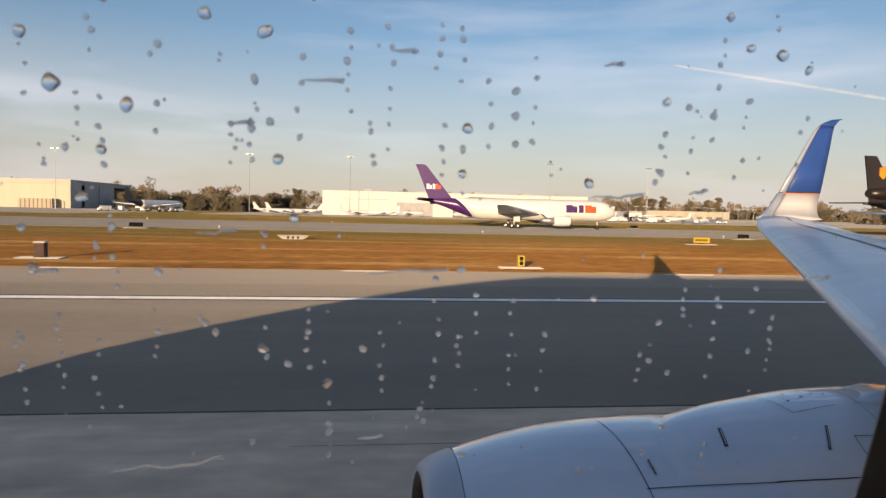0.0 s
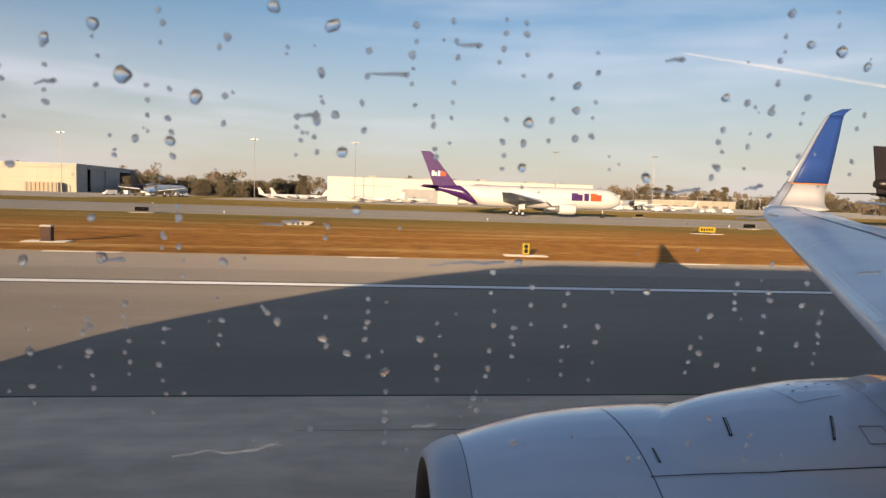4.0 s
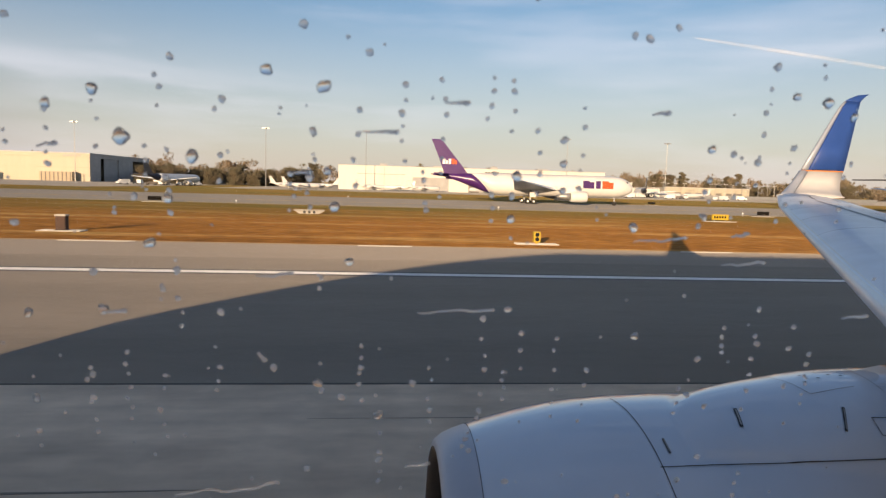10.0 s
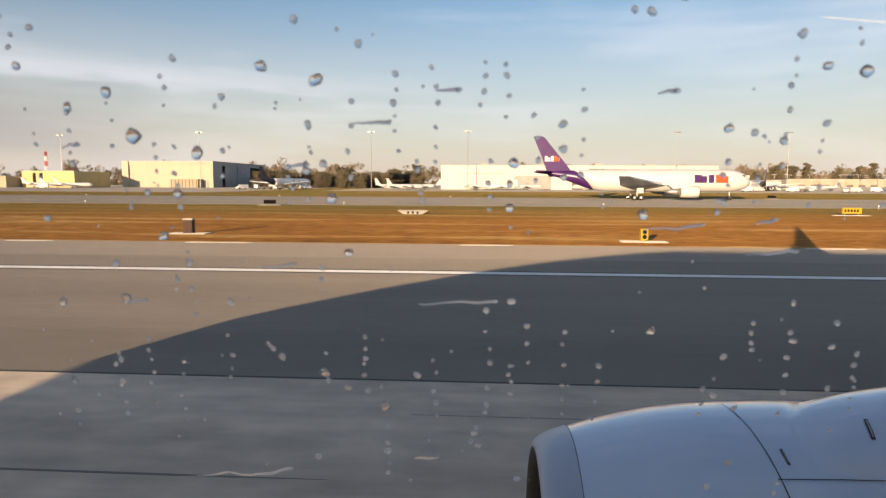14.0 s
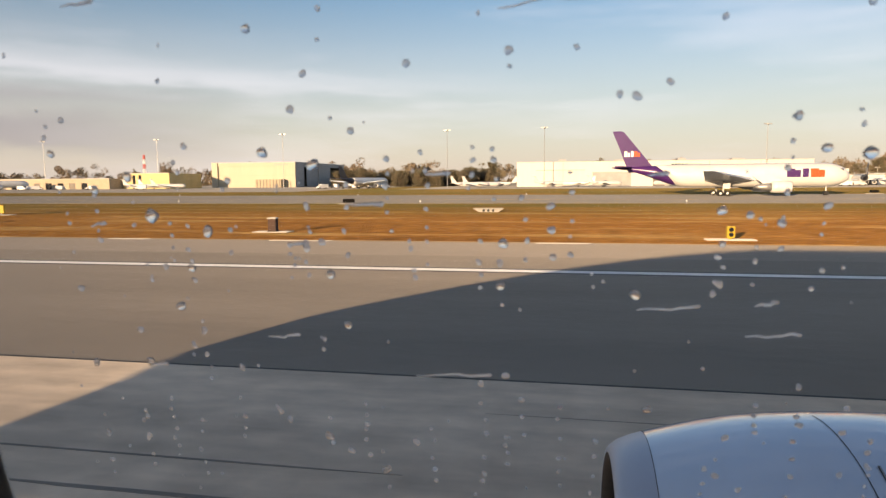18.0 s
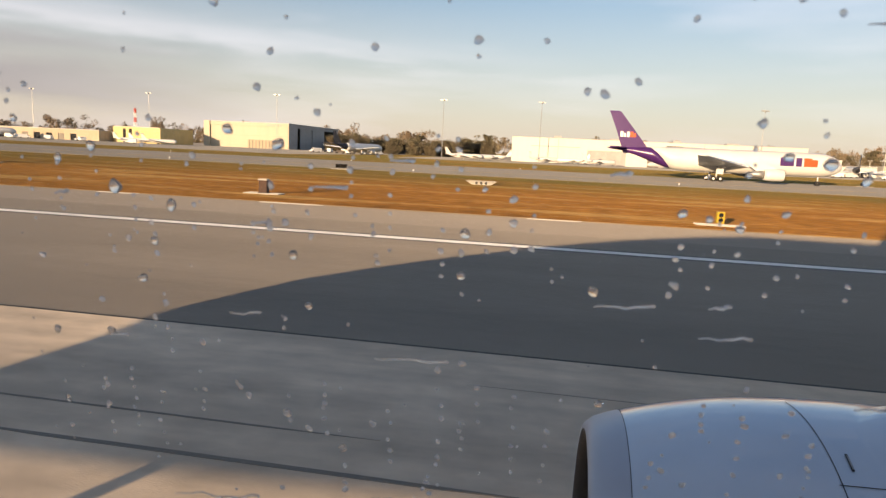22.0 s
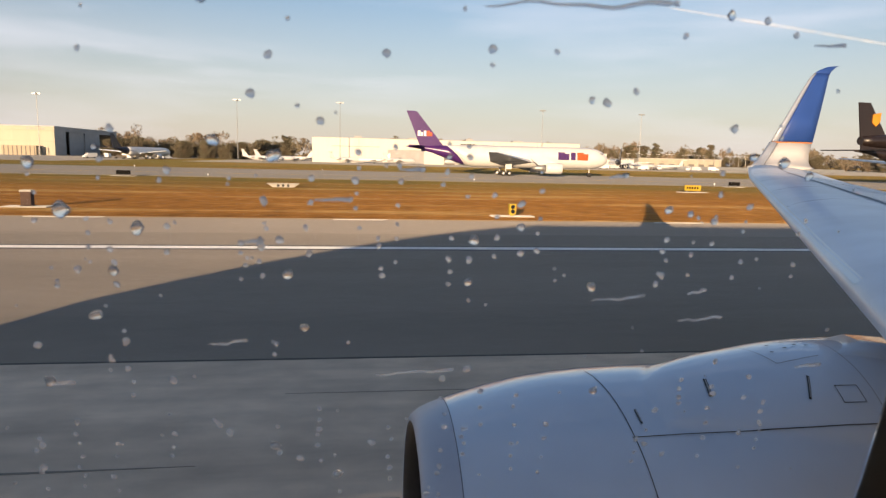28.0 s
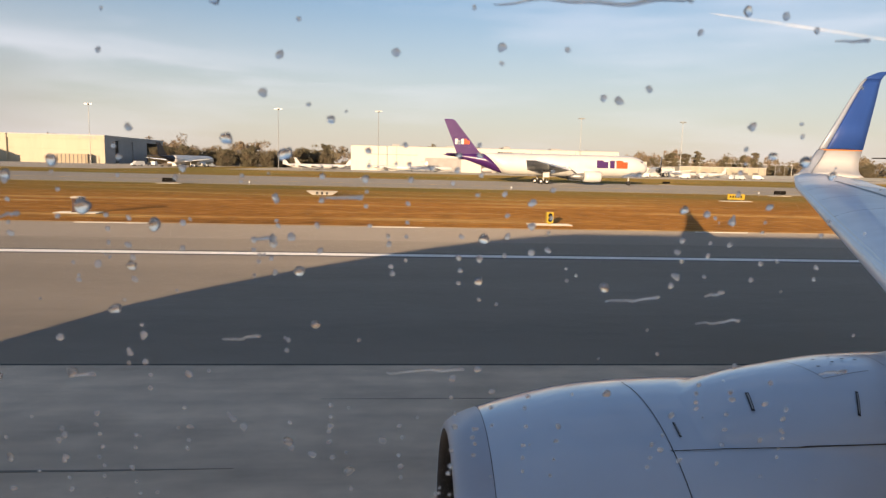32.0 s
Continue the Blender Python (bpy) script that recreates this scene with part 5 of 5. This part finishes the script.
# ---- signs and small airfield things in the grass ----
def box_sign(x, y, w, h, face, label, name="airfield_sign", bars=0, text=""):
    s = thing(name, label, "sign", x, y, -0.05, group="airfield signs")
    part("slab", Shape().box(-w * 0.9, w * 0.9, -0.5, 0.5, 0, 0.06), SLAB, s, "pale concrete slab")
    p = part("board", Shape().box(-w / 2, w / 2, -0.12, 0.12, 0.25, 0.25 + h), face, s)
    for u in (-0.35, 0.35):
        part("leg", Shape().rod((u * w, 0, 0), (u * w, 0, 0.3), 0.04), STEEL, s)
    for i in range(bars):
        part("bar", Shape().box(-w * 0.4 + i * w * 0.8 / bars, -w * 0.4 + (i + 0.6) * w * 0.8 / bars, -0.135, -0.12, 0.25 + h * 0.3, 0.25 + h * 0.7), SIGN_BLACK, p)
    if text:
        c = bpy.data.curves.new("numeral", "FONT")
        c.body, c.size, c.extrude, c.align_x = text, h * 1.05, 0.01, "CENTER"
        o = new("numeral", c)
        d = bpy.data.meshes.new_from_object(o)
        bpy.data.objects.remove(o)
        d.materials.append(SIGN_WHITE)
        q = new("numeral", d)
        q.parent = p
        q.matrix_local = pose(0, -0.15, 0.25 + h * 0.14, 90, 0, 0)
    return s


box_sign(*SIGN_NINE, 1.5, 1.5, SIGN_BLACK, "square black distance sign with white numeral 9", "distance_sign", text="9")
dx_, dy_ = SIGN_DARK
cabinet = thing("control_cabinet", "narrow dark brown control cabinet with pale cap on a concrete slab", "cabinet", dx_, dy_, -0.05)
part("slab", Shape().box(-1.35, 1.35, -0.6, 0.6, 0, 0.06), SLAB, cabinet, "pale concrete slab")
part("body", Shape().loft([[(-a, -b, z), (a, -b, z), (a, b, z), (-a, b, z)] for a, b, z in ((0.36, 0.26, 0.06), (0.36, 0.26, 0.1), (0.31, 0.22, 0.12), (0.31, 0.22, 0.98))]), CABINET_BROWN, cabinet)
part("cap", Shape().loft([[(-a, -b, z), (a, -b, z), (a, b, z), (-a, b, z)] for a, b, z in ((0.36, 0.27, 0.98), (0.37, 0.28, 1.02), (0.3, 0.22, 1.09))]), SLAB, cabinet, "pale cap")
part("door", Shape().box(-0.26, 0.26, -0.235, -0.22, 0.2, 0.92), CABINET_BROWN, cabinet)
box_sign(*SIGN_YEL, 2.2, 0.7, SIGN_YELLOW, "yellow direction sign with black bars", bars=5)
box_sign(*SIGN_YEL2, 3.0, 0.9, SIGN_YELLOW, "yellow direction sign with black bars", bars=4)
for x, y in ((70.0, 161.0), (62.0, 98.8), (-34.0, 98.6)):
    box_sign(x, y, 1.9, 0.6, SIGN_BLACK, "low dark-backed sign box in the grass")
bx, by = SIGN_LIGHT
guard = thing("guard_light", "yellow runway guard light on a concrete slab", "light", bx, by, -0.05)
part("slab", Shape().box(-1.4, 1.4, -0.5, 0.5, 0, 0.06), SLAB, guard)
part("housing", Shape().box(-0.22, 0.22, -0.18, 0.18, 0.15, 0.85).rod((0, 0, 0), (0, 0, 0.2), 0.1), SIGN_YELLOW, guard)
for z in (0.35, 0.65):
    part("lens", Shape().rod((0, -0.24, z), (0, -0.2, z), 0.13, 0.14, 14), DARK_GLASS, guard)
cx, cy = CULVERT
culvert = thing("culvert", "pale concrete culvert head with round pipe mouths", "culvert", cx, cy, -0.05)
part("headwall", Shape().poly([(-1.8, 0.42), (1.8, 0.42), (1.1, 0.0), (-1.1, 0.0)], -0.2, 0.2).slab([(-1.8, -0.2), (1.8, -0.2), (1.4, 0.6), (-1.4, 0.6)], 0.38, 0.46), SLAB, culvert)
for u in (-0.55, 0, 0.55):
    # no bore: a dark disc paints the shade of each pipe
    part("pipe_mouth", Shape().rod((u, -0.24, 0.2), (u, -0.2, 0.2), 0.16, 0.16, 16), DARK, culvert)

edge_light = thing("edge_light", "small white edge light stake", "light", 0, 0, 0, group="edge lights")
part("stake", Shape().rod((0, 0, -0.1), (0, 0, 0.4), 0.03), STEEL, edge_light)
part("lens", Shape().rod((0, 0, 0.4), (0, 0, 0.62), 0.12, 0.08, 10), SIGN_WHITE, edge_light)
edge_light.matrix_world = pose(-22, 98, -0.05)
for x, y in ((18, 98.5), (58, 98), (-64, 98), (-8, 146), (32, 147), (-48, 146), (-95, 146)):
    copy_thing(edge_light, pose(x, y, -0.05))
random.seed(3)
for k in range(9):
    x0 = -60 + k * 15 + random.uniform(-3, 3)
    n = random.uniform(2.5, 4)
    tagged(new("kerb_strip", Shape().slab([(x0, 36.75), (x0 + n, 36.8), (x0 + n + 0.3, 37.1), (x0 + 0.2, 37.05)], -0.01, 0.03).mesh("kerb_strip", SLAB)), "short pale concrete strip at the shoulder", "kerb", "shoulder strips", "")

# contrail high up
trail = Shape()
p0, p1 = Vector((1690, 3500, 864)), Vector((3300, 3500, 700))
rings = []
for i in range(25):
    u = i / 24
    c = p0.lerp(p1, u) + Vector((0, 0, 5 * math.sin(u * 2.2)))
    r = 5 + 6 * math.sin(min(1, u * 3) * math.pi / 2)
    if i in (0, 24):
        r = 0.5
    rings.append([c + Vector((0, r * math.cos(2 * math.pi * k / 10), r * math.sin(2 * math.pi * k / 10))) for k in range(10)])
trail.loft(rings)
VAPOUR = bpy.data.materials.new("vapour")
VAPOUR.use_nodes = True
vn, vl = VAPOUR.node_tree.nodes, VAPOUR.node_tree.links
vb = vn["Principled BSDF"]
vb.inputs["Base Color"].default_value, vb.inputs["Roughness"].default_value = (0.95, 0.95, 0.95, 1), 1
v_co, v_no, v_ra = vn.new("ShaderNodeTexCoord"), vn.new("ShaderNodeTexNoise"), vn.new("ShaderNodeMapRange")
v_no.inputs["Scale"].default_value = 0.012
vl.new(v_co.outputs["Object"], v_no.inputs["Vector"])
v_ra.inputs["From Min"].default_value, v_ra.inputs["From Max"].default_value = 0.3, 0.7
v_ra.inputs["To Min"].default_value, v_ra.inputs["To Max"].default_value = 0.02, 0.15
vl.new(v_no.outputs[0], v_ra.inputs[0]), vl.new(v_ra.outputs[0], vb.inputs["Alpha"])
tagged(new("contrail", trail.mesh("contrail", VAPOUR, True)), "thin white contrail across the blue sky", "contrail", "", "stuff")


# ---- trees ----
def leaf_cloud(rng, lobes, count, size):
    """Many small tilted leaf clumps round a set of lobes."""
    cen = np.array([l[:3] for l in lobes])
    rad = np.array([l[3:] for l in lobes])
    pick = rng.integers(0, len(lobes), count)
    d = rng.normal(size=(count, 3))
    d /= np.linalg.norm(d, axis=1)[:, None]
    c = cen[pick] + d * rad[pick] * rng.uniform(0.55, 1.08, (count, 1))
    a = rng.normal(size=(count, 3))
    a /= np.linalg.norm(a, axis=1)[:, None]
    b = np.cross(a, rng.normal(size=(count, 3)))
    b /= np.linalg.norm(b, axis=1)[:, None]
    s = rng.uniform(0.5, 1.2, (count, 1)) * size
    v = np.stack([c - a * s - b * s * 0.5, c + a * s * 0.2 - b * s, c + a * s + b * s * 0.4, c - a * s * 0.3 + b * s], 1).reshape(-1, 3)
    f = np.arange(count * 4).reshape(-1, 4)
    return v.tolist(), f.tolist()


def tree(seed, h, kind):
    rng = np.random.default_rng(seed)
    t = thing("pine_tree" if kind == "pine" else "oak_tree", "tall pine with a bare trunk and flat crown" if kind == "pine" else "broad dull-green oak with dense rounded crown", "tree", group="trees beyond the taxiway")
    trunk = Shape().rod((0, 0, -0.2), (0, 0, h * 0.85), h * 0.016, h * 0.006, 8)
    lobes = []
    n = 24 if kind == "pine" else 42
    for i in range(n):
        a = rng.uniform(0, 2 * math.pi)
        if kind == "pine":
            z, r = h * rng.uniform(0.45, 0.97), h * rng.uniform(0.02, 0.17)
            rad = h * rng.uniform(0.05, 0.12)
            lobes.append((r * math.cos(a), r * math.sin(a), z, rad, rad, rad * 0.6))
        else:
            z, r = h * rng.uniform(0.06, 0.85), h * rng.uniform(0.05, 0.38)
            r *= 1.15 - 0.5 * z / h
            rad = h * rng.uniform(0.08, 0.2)
            lobes.append((r * math.cos(a), r * math.sin(a), z, rad, rad, rad * 0.8))
        trunk.rod((0, 0, h * (0.5 if kind == "pine" else 0.25)), lobes[-1][:3], h * 0.008, h * 0.003, 5)
    part("trunk", trunk, BARK, t)
    crown = Shape()
    crown.v, crown.f = leaf_cloud(rng, lobes, 5200 if kind == "oak" else 3600, h * (0.018 if kind == "oak" else 0.014))
    d = bpy.data.meshes.new("crown")
    d.from_pydata(crown.v, [], crown.f)
    d.materials.append(LEAF)
    ob = new("crown", d)
    ob.parent = t
    return t


oaks = [tree(i, 11 + i % 3, "oak") for i in range(4)]
pines = [tree(10 + i, 15 + i % 3 * 1.5, "pine") for i in range(3)]
rng = np.random.default_rng(4)
spots = []
for k in range(84):      # the close woods between the two hangars
    spots.append((rng.uniform(-20.5, -5.2), rng.uniform(372, 450), "oak" if k % 6 else "pine", rng.uniform(0.6, 0.98)))
for k in range(40):      # thinner woods along the rest
    spots.append((rng.uniform(20, 44), rng.uniform(440, 520), "pine" if k % 2 else "oak", rng.uniform(0.8, 1.15)))
for k in range(22):
    spots.append((rng.uniform(-62, -19), rng.uniform(500, 560), "pine" if k % 3 == 0 else "oak", rng.uniform(0.6, 0.9)))
used = set()
for i, (az, y, kind, s) in enumerate(spots):
    pool = oaks if kind == "oak" else pines
    src = pool[i % len(pool)]
    m = pose(east(az, y), y, -0.05, 0, 0, rng.uniform(0, 360))
    if src.name not in used:
        used.add(src.name)
        src.matrix_world = m
    else:
        c = copy_thing(src, m)
        c.scale = (s, s, s)

# continuous far woods, too many trees to count
lobes = []
for k in range(520):
    az = rng.uniform(-64, 50)
    y = rng.uniform(560, 640)
    h = rng.uniform(14, 20) * (1 + 0.25 * math.sin(az * 0.9) + 0.15 * math.sin(az * 2.7))
    x = east(az, y)
    for q in range(4):
        r = rng.uniform(2.5, 4.8)
        lobes.append((x + rng.normal() * 3, y + rng.normal() * 3, h * rng.uniform(0.1, 0.88), r, r, r * 0.9))
v, f = leaf_cloud(rng, lobes, 150000, 0.62)
woods = bpy.data.meshes.new("far_woods")
woods.from_pydata(v, [], f)
woods.materials.append(LEAF_DRY)
tagged(new("far_woods", woods), "brown and green winter woods along the horizon", "woods", "", "stuff")
